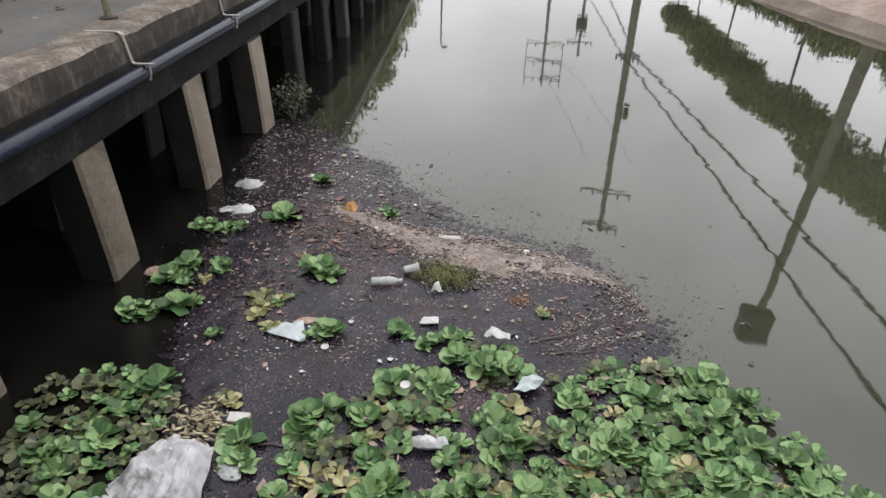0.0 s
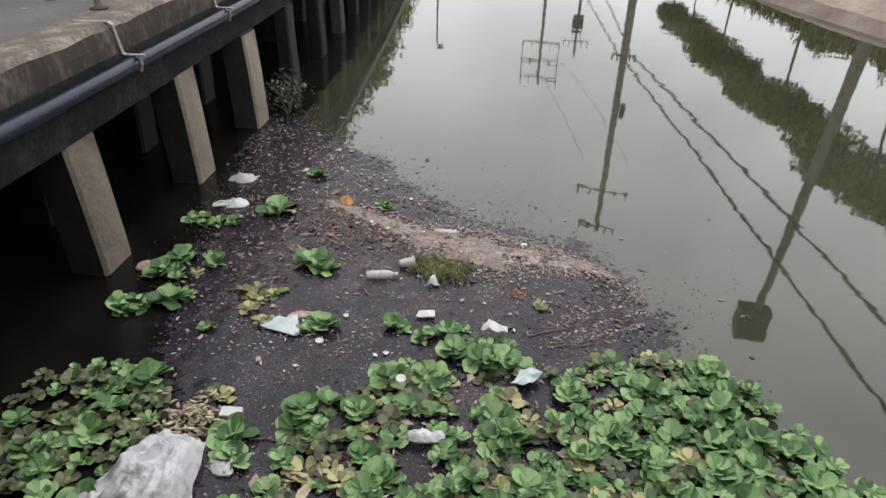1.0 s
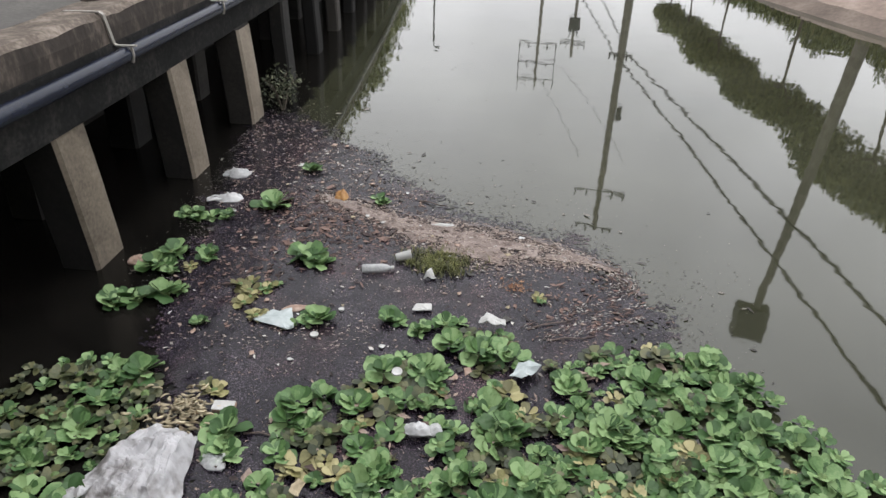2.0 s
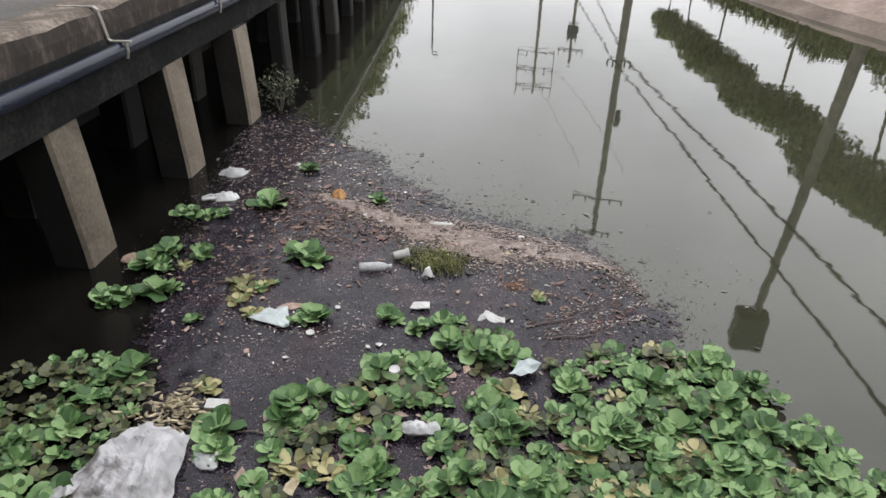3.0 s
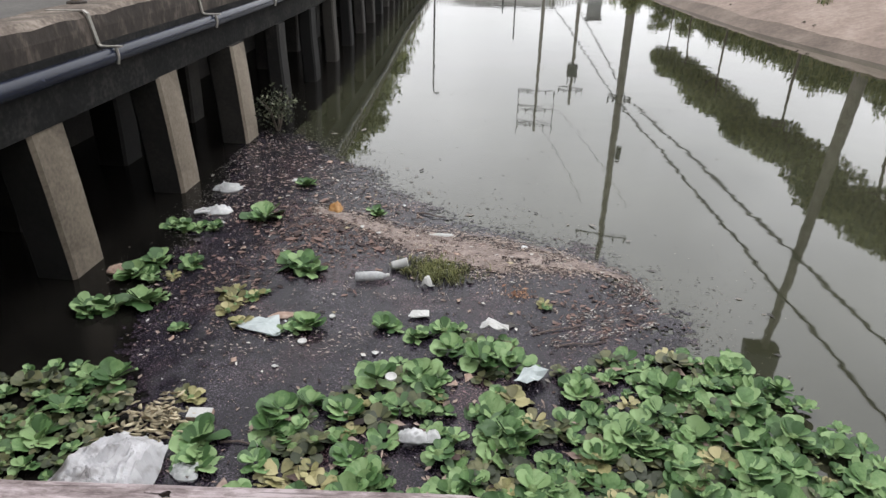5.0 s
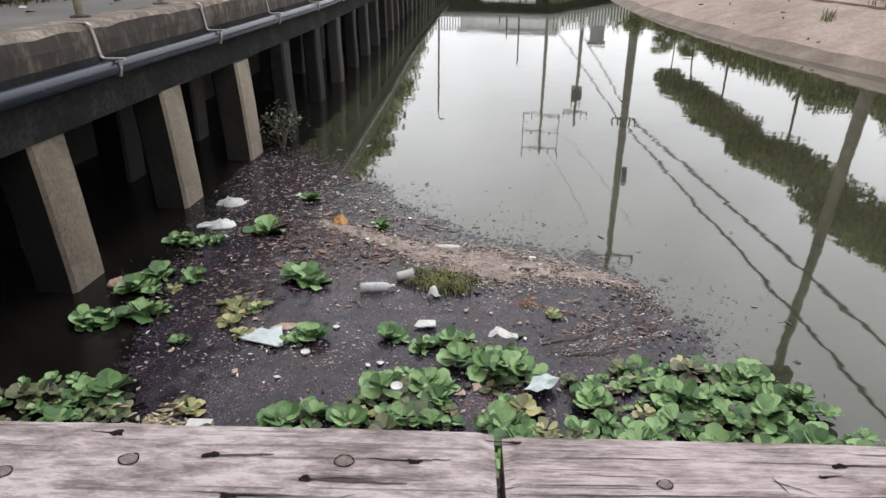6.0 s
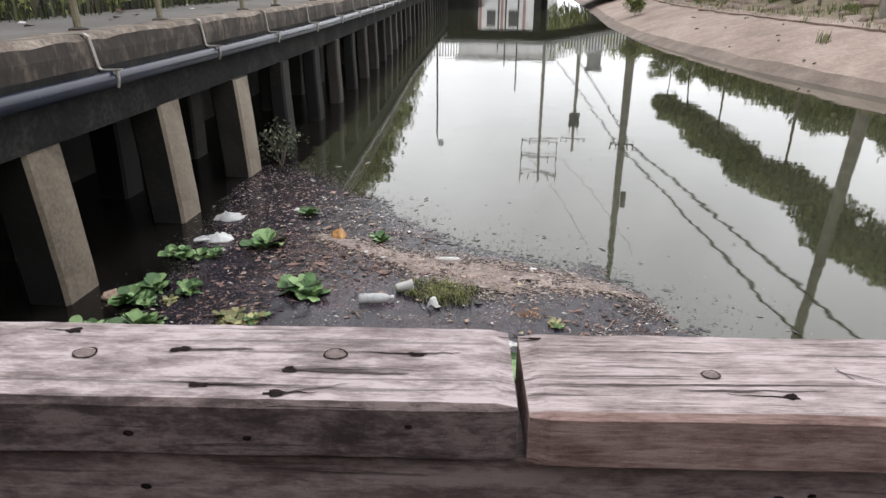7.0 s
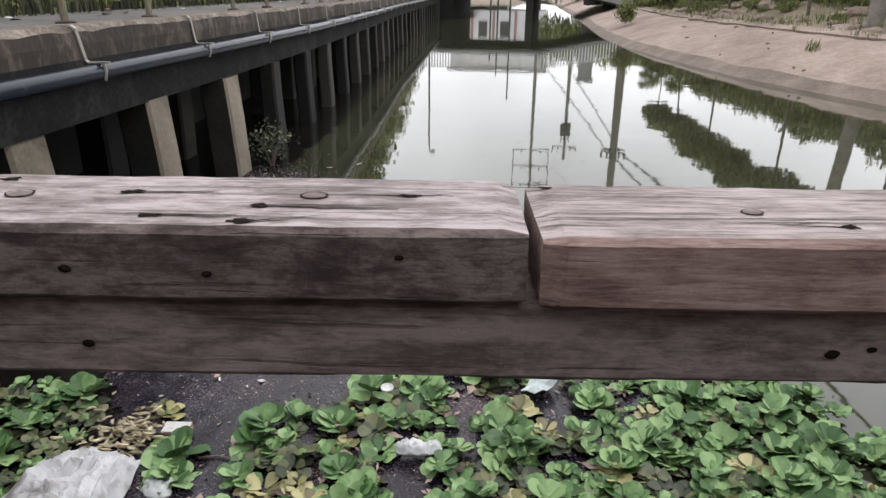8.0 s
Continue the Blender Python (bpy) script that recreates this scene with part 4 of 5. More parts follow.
def leaf_mesh(name, mat, length, width, cup, curl, seed):
    """One spongy fan-shaped leaf with a blunt, notched and wavy tip and pleats along its ribs; it grows along +x."""
    rng = random.Random(seed)
    bm = bmesh.new()
    rows = []
    for i in range(7):
        u = i / 6
        half = width * 0.5 * (0.22, 0.45, 0.70, 0.90, 1.0, 0.97, 0.70)[i]
        row = []
        for j in range(9):
            v = j / 4 - 1
            tip = (0.09 * v * v + 0.03 * noise.noise(Vector((v * 2.2, seed, 1)))) if i == 6 else 0.02 * v * v * u
            x = length * (u - tip)
            pleat = 0.013 * (1 if j % 2 else -1) * u * (1 - 0.4 * abs(v))
            wave = 0.07 * u * u * noise.noise(Vector((v * 1.6, u * 1.5, seed * 0.7)))
            row.append((x, v * half, length * (cup * v * v * u + curl * u * u + pleat + wave) + rng.uniform(-0.004, 0.004) * length))
        rows.append(row)
    loft(bm, rows)
    return mesh(name, bm, mat, True)


def rosette(name, label, mat, count, size, seed, group, tilt0=62, tilt1=12):
    """A floating rosette: a heart and whorls of leaves, steep inside and flat outside."""
    rng = random.Random(seed)
    bm = bmesh.new()
    lathe(bm, [(0.012, -0.02), (0.03, 0.0), (0.028, 0.02), (0.008, 0.035)], 8)
    root = part(name, bm, CORE, None)
    shapes = [leaf_mesh("leaf", mat, size * rng.uniform(0.85, 1.1), size * rng.uniform(0.66, 0.92), rng.uniform(-0.04, 0.12), rng.uniform(-0.2, 0.1), seed * 10 + k) for k in range(3)]
    for i in range(count):
        k = i / max(1, count - 1)
        ob = new("leaf", shapes[i % 3])
        ob.parent = root
        s = 0.55 + 0.45 * k + rng.uniform(-0.16, 0.14)
        tilt = 0.8 * (tilt0 + (tilt1 - tilt0) * k) + rng.uniform(-17, 16)
        ob.matrix_basis = pose(0, 0, 0.012 + 0.012 * (1 - k), 0, 0, i * 137.5 + rng.uniform(-18, 18)) @ pose(0.015, 0, 0, rng.uniform(-27, 27), -tilt, 0) @ Matrix.Scale(s, 4)
    return tagged(root, label, "water plant", group)


BED = "floating water plants"
green = [rosette("water_lettuce", "bright green water lettuce rosette floating on the water", LEAF, c + 4, s, k, BED, a, b) for k, (c, s, a, b) in enumerate(((11, 0.115, 52, 4), (9, 0.10, 40, 0), (12, 0.125, 60, 8), (8, 0.085, 34, -2), (10, 0.11, 64, 14)), 31)]
old = [rosette("water_lettuce", "yellowing water lettuce with limp pale leaves", LEAF_OLD, c, s, k, BED, a, b) for k, (c, s, a, b) in enumerate(((10, 0.10, 30, 0), (9, 0.09, 38, 0)), 51)]
dull = [rosette("water_lettuce", "dull brownish-green water lettuce, for withered and shaded plants alike", LEAF_DARK, c, s, k, BED, a, b) for k, (c, s, a, b) in enumerate(((11, 0.09, 45, 4), (10, 0.08, 35, 0)), 61)]
used = set()
filler = []


def plant(kind, x, y, s, rng, z=0.004):
    m = pose(x, y, z, rng.uniform(-7, 7), rng.uniform(-7, 7), rng.uniform(0, 360))
    if kind.name in used:
        ob = copy_thing(kind, m)
    else:
        used.add(kind.name)
        ob = kind
        ob.matrix_basis = m
    ob.scale = (s, s, s)
    return ob


def bed_fill(blobs, holes, spacing, picks, seed, tries=3200, joined=0):
    """Scatter rosettes in round patches, apart from one another and clear of the holes."""
    rng = random.Random(seed)
    done = []
    for _ in range(tries):
        bx, by, rx, ry = rng.choices(blobs, [b[2] * b[3] for b in blobs])[0]
        a, r = rng.uniform(0, 6.283), math.sqrt(rng.random())
        x, y = bx + rx * r * math.cos(a), by + ry * r * math.sin(a)
        if any(math.hypot((x - hx) / hr, (y - hy) / hr) < 1 for hx, hy, hr in holes):
            continue
        if any(math.hypot(x - qx, y - qy) < spacing for qx, qy in done):
            continue
        done.append((x, y))
        pick, size, lift = rng.choice(picks), rng.uniform(0.36, 1.14), rng.uniform(0.0, 0.035)
        if joined and len(done) % joined == 0:
            filler.append((pick, pose(x, y, lift, rng.uniform(-7, 7), rng.uniform(-7, 7), rng.uniform(0, 360)) @ Matrix.Scale(size, 4)))
        else:
            plant(pick, x, y, size, rng, lift)
    return done


main_blobs = [(-0.35, 4.05, 0.5, 0.42), (-0.18, 4.55, 0.30, 0.24), (0.35, 3.85, 0.75, 0.42), (1.0, 4.45, 0.5, 0.68), (1.35, 4.85, 0.34, 0.4), (1.45, 4.1, 0.5, 0.5), (0.2, 4.95, 0.22, 0.2), (-0.75, 3.65, 0.3, 0.25), (0.3, 3.3, 1.1, 0.3), (1.4, 3.5, 0.7, 0.3), (0.35, 4.45, 0.18, 0.16)]
main_holes = [(-0.04, 4.14, 0.13), (0.02, 3.93, 0.1), (0.95, 3.55, 0.07), (-0.3, 3.62, 0.1), (0.62, 4.28, 0.07), (1.25, 4.02, 0.06), (1.75, 4.45, 0.06), (0.62, 4.6, 0.16), (0.1, 4.6, 0.10), (0.5, 4.76, 0.10), (-0.95, 3.75, 0.22), (0.05, 3.95, 0.12), (-0.52, 3.66, 0.06)]
bed_fill(main_blobs, main_holes, 0.078, green * 2 + dull * 2 + old[:1], 71, joined=2)
bed_fill([(0.55, 3.75, 0.5, 0.35), (1.05, 3.85, 0.5, 0.35), (1.5, 3.75, 0.4, 0.3)], main_holes, 0.12, dull * 4 + green[3:4] + old[:1], 72, 420, joined=1)
# Dull rosettes in these two left beds also stand in for shade.
bed_fill([(-1.78, 3.95, 0.22, 0.36), (-1.75, 3.55, 0.34, 0.26), (-1.5, 3.6, 0.2, 0.24), (-2.0, 4.2, 0.2, 0.15)], [(-1.3, 3.55, 0.25)], 0.086, green[:3] + dull * 2, 73, 900)
bed_fill([(-2.2, 4.0, 0.26, 0.3), (-2.1, 3.6, 0.2, 0.3)], [], 0.10, dull * 2 + green[:1], 74, 300, joined=1)
bed_fill([(2.06, 4.52, 0.15, 0.2), (2.15, 4.2, 0.2, 0.22), (1.9, 4.35, 0.2, 0.3)], [], 0.095, green + old[:1], 75, 220)
bed_fill([(1.75, 4.88, 0.17, 0.18), (1.6, 5.1, 0.12, 0.14), (1.85, 4.8, 0.1, 0.12)], [], 0.095, green + dull[:1], 76, 160)
rng = random.Random(77)
for x, y, s, kind in ((-1.31, 5.8, 1.2, 0), (-1.22, 5.78, 0.9, 1), (-1.9, 6.55, 1.15, 2), (-1.86, 7.38, 0.9, 3), (-1.05, 6.89, 0.75, 3), (-2.32, 5.59, 1.0, 0), (-2.36, 5.4, 0.9, 4), (-2.22, 4.96, 0.95, 1), (-2.38, 4.93, 0.9, 0), (-2.08, 5.07, 1.0, 2), (-2.32, 6.21, 0.8, 3), (-2.48, 6.24, 0.8, 1), (-1.68, 4.84, 0.6, 3), (-0.93, 5.05, 0.8, 4), (-1.0, 4.98, 0.6, 3), (-0.48, 5.15, 0.7, 4), (-0.23, 5.1, 0.7, 1), (-0.09, 5.18, 0.75, 0), (-2.19, 6.24, 0.7, 3), (-1.06, 3.95, 0.9, 2), (-2.06, 5.66, 0.8, 1), (-2.2, 5.35, 0.7, 3), (-0.98, 3.80, 0.8, 0)):
    plant(green[kind], x, y, s * 1.25, rng)
    plant(green[(kind + 1) % 5], x + rng.uniform(-0.09, 0.09), y + rng.uniform(-0.07, 0.07), s * 0.95, rng)
for x, y, s in ((-1.52, 5.24, 1.0), (-1.62, 5.3, 0.9), (-1.5, 5.1, 0.8), (-1.35, 4.98, 0.8), (-1.27, 4.24, 0.8), (0.49, 5.65, 0.6), (-1.4, 5.32, 0.7), (-2.1, 5.45, 0.6)):
    plant(old[0], x, y, s, rng)
    plant((old[1], green[3], dull[0])[int(x * 100) % 3], x + rng.uniform(-0.1, 0.1), y + rng.uniform(-0.08, 0.08), s * 0.8, rng)

# the rest of the bed, too dense to pick apart, in one mesh
bed_mats = [material(m.name + "_bed", c, 0.55, 6, 60, 0.4, spread=0.6, island=True, height=0.003) for m, c in ((LEAF, [(0.035, 0.085, 0.023), (0.086, 0.171, 0.053), (0.185, 0.285, 0.118)]), (LEAF_OLD, [(0.09, 0.085, 0.03), (0.2, 0.19, 0.075), (0.33, 0.3, 0.15)]), (LEAF_DARK, [(0.022, 0.03, 0.013), (0.05, 0.06, 0.024), (0.105, 0.108, 0.048)]))]
verts, faces, which = [], [], []
for pick, m in filler:
    for ob in pick.children:
        slot = [LEAF, LEAF_OLD, LEAF_DARK].index(ob.data.materials[0])
        w, base = m @ ob.matrix_basis, len(verts)
        verts += [tuple(w @ v.co) for v in ob.data.vertices]
        faces += [tuple(base + k for k in f.vertices) for f in ob.data.polygons]
        which += [slot] * len(ob.data.polygons)
me = bpy.data.meshes.new("water_lettuce_bed")
me.from_pydata(verts, [], faces)
for m in bed_mats:
    me.materials.append(m)
me.polygons.foreach_set("material_index", which)
me.polygons.foreach_set("use_smooth", [True] * len(faces))
tagged(new("water_lettuce_bed", me), "dense bed of small water lettuce leaves between the rosettes", "water plants", kind="stuff")

# ---- scum, chips and straw afloat ----
SCUM = bpy.data.materials.new("speckled_purple_scum")
SCUM.use_nodes = True
n, l = SCUM.node_tree.nodes, SCUM.node_tree.links
p = n["Principled BSDF"]
p.inputs["Roughness"].default_value, p.inputs["IOR"].default_value = 0.2, 1.35
tc, cells, cloud = n.new("ShaderNodeTexCoord"), n.new("ShaderNodeTexVoronoi"), n.new("ShaderNodeTexNoise")
cells.inputs["Scale"].default_value, cells.inputs["Randomness"].default_value = 170, 1.0
cloud.inputs["Scale"].default_value, cloud.inputs["Detail"].default_value = 3.0, 8
l.new(tc.outputs["Object"], cells.inputs["Vector"]), l.new(tc.outputs["Object"], cloud.inputs["Vector"])
grade = n.new("ShaderNodeValToRGB")
e = grade.color_ramp.elements
e.new(0.5), e.new(0.8)
for k, (pos, c) in enumerate(((0.0, (0.003, 0.0026, 0.0045)), (0.5, (0.0082, 0.0066, 0.0112)), (0.85, (0.026, 0.0205, 0.031)), (1.0, (0.09, 0.073, 0.09)))):
    e[k].position, e[k].color = pos, (*c, 1)
tint = n.new("ShaderNodeSeparateColor")
l.new(cells.outputs["Color"], tint.inputs["Color"])
lift = n.new("ShaderNodeMath")
lift.operation = "MULTIPLY_ADD"
l.new(cloud.outputs["Fac"], lift.inputs[0])
lift.inputs[1].default_value, lift.inputs[2].default_value = 0.7, -0.37
both = n.new("ShaderNodeMath")
l.new(tint.outputs["Red"], both.inputs[0]), l.new(lift.outputs[0], both.inputs[1])
l.new(both.outputs[0], grade.inputs["Fac"])
rusty, amount, blend = n.new("ShaderNodeTexNoise"), n.new("ShaderNodeMapRange"), n.new("ShaderNodeMix")
rusty.inputs["Scale"].default_value, rusty.inputs["Detail"].default_value = 1.7, 9
amount.inputs["From Min"].default_value, amount.inputs["From Max"].default_value = 0.5, 0.68
amount.inputs["To Max"].default_value = 0.5
blend.data_type, blend.blend_type = "RGBA", "MULTIPLY"
blend.inputs["B"].default_value = (2.7, 1.7, 1.35, 1)
l.new(tc.outputs["Object"], rusty.inputs["Vector"]), l.new(rusty.outputs["Fac"], amount.inputs["Value"]), l.new(amount.outputs["Result"], blend.inputs["Factor"])
l.new(grade.outputs["Color"], blend.inputs["A"]), l.new(blend.outputs["Result"], p.inputs["Base Color"])
bump = n.new("ShaderNodeBump")
bump.inputs["Strength"].default_value, bump.inputs["Distance"].default_value = 0.4, 0.003
l.new(tint.outputs["Green"], bump.inputs["Height"]), l.new(bump.outputs["Normal"], p.inputs["Normal"])
CHIP = material("floating_chips", [(0.02, 0.013, 0.012), (0.075, 0.046, 0.038), (0.27, 0.205, 0.17)], 0.8, 3, 40, 0.0, spread=1.2, island=True)
DARKCHIP = material("wet_dark_bits", [(0.035, 0.032, 0.03), (0.075, 0.068, 0.064), (0.16, 0.145, 0.13)], 0.7, 3, 40, 0.0, spread=1.0, island=True)
REDLEAF = material("reddish_leaf_bits", [(0.026, 0.013, 0.012), (0.07, 0.036, 0.03), (0.16, 0.098, 0.08)], 0.75, 3, 40, 0.0, spread=1.1, island=True)
STRAW = material("tan_straw", [(0.1, 0.074, 0.066), (0.235, 0.183, 0.16), (0.45, 0.375, 0.325)], 0.85, 3, 40, 0.0, spread=1.0, island=True)
PALE = material("pale_litter", [(0.22, 0.2, 0.18), (0.34, 0.32, 0.29), (0.5, 0.48, 0.45)], 0.7, 3, 40, 0.0, spread=0.8, island=True)
HUSK = material("tan_husks", [(0.3, 0.25, 0.165), (0.47, 0.405, 0.28), (0.6, 0.53, 0.39)], 0.8, 3, 40, 0.0, spread=0.7, island=True)
RUST = material("orange_brown_litter", [(0.10, 0.04, 0.018), (0.2, 0.085, 0.035), (0.3, 0.16, 0.08)], 0.8, 8, 60, 0.2, spread=0.6, island=True)


def scum_depth(x, y):
    """Above nought inside the drifted raft of scum: a wedge from the piles to a rounded nose."""
    edge = float(np.interp(x, (-3.2, -2.4, -1.5, -1.0, -0.5, 0.2, 0.7, 1.1, 1.32), (8.9, 8.75, 8.0, 7.45, 7.0, 6.72, 6.5, 6.2, 5.8)))
    near = float(np.interp(x, (-3.2, -2.3, -1.6, -0.9, 0.0, 0.9, 1.32), (3.0, 3.0, 3.0, 3.0, 3.0, 3.6, 5.4)))
    d = min(edge - y, y - near, (1.36 - x) * 1.2, (x - float(np.interp(y, (3.8, 4.2, 4.6, 5.3, 6.2, 7.0, 8.0, 9.0), (-1.3, -1.6, -1.95, -2.2, -2.42, -2.6, -2.95, -3.1)))) * 2)
    return d + 0.22 * noise.noise(Vector((x * 2.1, y * 2.1, 0))) + 0.1 * noise.noise(Vector((x * 7, y * 7, 4)))


def lane(x, y):
    """Nearness to the tan streak that runs along the raft's outer side."""
    mid = float(np.interp(x, (-1.5, -1.08, -0.66, -0.2, 0.1, 0.5, 0.85, 1.1), (6.82, 6.66, 6.42, 6.34, 6.26, 6.27, 6.24, 6.14)))
    w = float(np.interp(x, (-1.6, -1.08, -0.66, -0.2, 0.1, 0.5, 0.85, 1.1), (0.08, 0.13, 0.2, 0.27, 0.31, 0.17, 0.1, 0.05)))
    return math.exp(-(((y - mid) / w) ** 2)) if -1.6 < x < 1.25 else 0.0


bm = bmesh.new()
step = 0.024
grid = {}
for i in range(int(4.6 / step)):
    for j in range(int(6.3 / step)):
        x, y = -3.1 + i * step, 2.9 + j * step
        d = scum_depth(x, y)
        if d > -0.16:
            z = 0.003 + 0.006 * min(1, max(0, d) * 6) + 0.004 * noise.noise(Vector((x * 9, y * 9, 2)))
            grid[i, j] = bm.verts.new((x + rng.uniform(-0.45, 0.45) * step, y + rng.uniform(-0.45, 0.45) * step, z))
for (i, j), v in grid.items():
    q = [grid.get(k) for k in ((i, j), (i + 1, j), (i + 1, j + 1), (i, j + 1))]
    thin = (scum_depth(v.co.x, v.co.y) + 0.16) / 0.42 + 0.5 * noise.noise(Vector((v.co.x * 5, v.co.y * 9, 8)))
    if all(q) and rng.random() < thin:
        bm.faces.new(q)
tagged(part("scum_raft", bm, SCUM, None, "", True), "dark purple-brown raft of floating scum and duckweed", "scum", kind="stuff")


bm = bmesh.new()
grid = {}
step = 0.03
for i in range(int(2.9 / step)):
    for j in range(int(1.6 / step)):
        x, y = -1.6 + i * step, 5.6 + j * step
        k = lane(x, y) + 0.7 * noise.noise(Vector((x * 4 + y * 2, y * 14, 1))) + 0.45 * noise.noise(Vector((x * 22, y * 34, 5)))
        if k > 0.56 and scum_depth(x, y) > 0.02:
            grid[i, j] = bm.verts.new((x, y, 0.013 + 0.004 * k + rng.uniform(0, 0.003)))
for (i, j), v in grid.items():
    q = [grid.get(k) for k in ((i, j), (i + 1, j), (i + 1, j + 1), (i, j + 1))]
    if all(q):
        bm.faces.new(q)
FILM = material("tan_crumb_film", [(0.075, 0.058, 0.053), (0.19, 0.15, 0.135), (0.38, 0.325, 0.295)], 0.9, 9, 130, 1.0, height=0.006)
tagged(part("crumb_film", bm, FILM, None, "", True), "tan film of crumbs and dust caught on the raft", "scum", kind="stuff")


bm = bmesh.new()
grid = {}
step = 0.016
for i in range(int(2.5 / step)):
    for j in range(int(1.6 / step)):
        x, y = -1.25 + i * step, 5.6 + j * step
        line = float(np.interp(x, (-1.15, -0.67, -0.29, 0.18, 0.64, 1.02, 1.22), (6.86, 6.66, 6.63, 6.58, 6.39, 6.2, 5.84)))
        k = math.exp(-(((y - line) / 0.075) ** 2)) + 0.5 * math.exp(-(((y - line + 0.3) / 0.045) ** 2)) + 0.55 * noise.noise(Vector((x * 5, y * 26, 3))) + 0.4 * noise.noise(Vector((x * 30, y * 40, 7)))
        if k > 0.86:
            grid[i, j] = bm.verts.new((x, y, 0.017 + 0.003 * k))
for (i, j), v in grid.items():
    q = [grid.get(k) for k in ((i, j), (i + 1, j), (i + 1, j + 1), (i, j + 1))]
    if all(q):
        bm.faces.new(q)
FROTH = material("pale_lilac_froth", [(0.05, 0.042, 0.043), (0.12, 0.104, 0.106), (0.26, 0.235, 0.238)], 0.8, 8, 110, 0.8, height=0.005)
tagged(part("froth_line", bm, FROTH, None, "", True), "broken pale lilac line of froth on the raft", "scum", kind="stuff")


def litter(name, label, mat, count, weight, size, seed, area=(-2.9, 1.5, 3.3, 8.8), thin=0.4, lift=0.012):
    """Small flat bits scattered where weight(x, y) allows."""
    rng = random.Random(seed)
    bm = bmesh.new()
    made = 0
    for _ in range(count * 30):
        if made >= count:
            break
        x, y = rng.uniform(area[0], area[1]), rng.uniform(area[2], area[3])
        if rng.random() > weight(x, y):
            continue
        made += 1
        a, s, t = rng.gauss(0.15, 0.9), size * min(2.4, math.exp(rng.gauss(-0.1, 0.65))), thin * rng.uniform(0.5, 1.5)
        dx, dy, z = math.cos(a) * s, math.sin(a) * s, lift + rng.uniform(-0.003, 0.006)
        w, up = t, rng.uniform(-0.25, 0.25) * s
        v = [bm.verts.new(q) for q in ((x - dx, y - dy, z - up * 0.3), (x - dy * w * 0.8 - dx * 0.2, y + dx * w * 0.8 - dy * 0.2, z + 0.004), (x + dx, y + dy, z + up), (x + dy * w + dx * 0.1, y - dx * w + dy * 0.1, z + 0.002))]
        bm.faces.new(v)
    return tagged(part(name, bm, mat, None), label, "litter", kind="stuff")


inside = lambda x, y: max(0.0, min(1.0, scum_depth(x, y) * 4))
near_edge = lambda x, y: inside(x, y) * (0.07 + 0.9 * lane(x, y) + (0.5 if y > 6.4 and x < -0.6 else 0))
litter("chips", "brown leaf bits and chips drifting on the scum", CHIP, 5200, near_edge, 0.010, 81)
litter("straw", "tan straw and stalks gathered in a streak", STRAW, 9000, lambda x, y: inside(x, y) * max(0.0, lane(x, y) - 0.06) ** 0.8, 0.009, 82, thin=0.2)
red_zone = lambda x, y: inside(x, y) * (math.exp(-(((x + 1.3) / 0.5) ** 2 + ((y - 6.35) / 0.45) ** 2)) + 0.8 * math.exp(-(((x + 0.35) / 0.45) ** 2 + ((y - 6.3) / 0.22) ** 2)) + 0.5 * math.exp(-(((x + 1.75) / 0.3) ** 2 + ((y - 5.4) / 0.3) ** 2)) + 0.3 * math.exp(-(((x - 0.9) / 0.4) ** 2 + ((y - 5.7) / 0.35) ** 2)))
litter("leaf_bits", "reddish-brown leaf bits soaked into the scum", REDLEAF, 2600, red_zone, 0.013, 95, thin=0.5)
litter("leaf_shreds", "larger reddish-brown shreds of dead leaves on the scum", REDLEAF, 120, red_zone, 0.028, 96, thin=0.4, lift=0.016)
litter("specks", "pale specks of plastic and foam on the scum", PALE, 750, lambda x, y: inside(x, y) * (0.22 + lane(x, y) + (0.3 if y > 6.2 and x < -0.8 else 0)), 0.011, 83, lift=0.016)
litter("duckweed", "fine dark specks of duckweed on the scum", CHIP, 5000, lambda x, y: inside(x, y) * 0.5, 0.005, 84, lift=0.011)
litter("drift_specks", "fine grey-brown specks trailing off the raft", DARKCHIP, 6500, lambda x, y: 0.9 * math.exp(min(0.0, scum_depth(x, y)) * 5.0) if scum_depth(x, y) < 0.1 and x > wall_x(y) + 0.1 and y > 5.0 else 0.0, 0.005, 93, (-3.0, 2.2, 5.0, 9.8), lift=0.003)
litter("drift", "sparse leaf bits drifting off the raft", DARKCHIP, 80, lambda x, y: 0.8 * max(0.0, 1 - abs(scum_depth(x, y) + 0.35) * 1.6) if scum_depth(x, y) < 0 and x > wall_x(y) + 0.1 else 0.0, 0.02, 85, (-3.0, 2.4, 5.0, 10.5), lift=0.004)


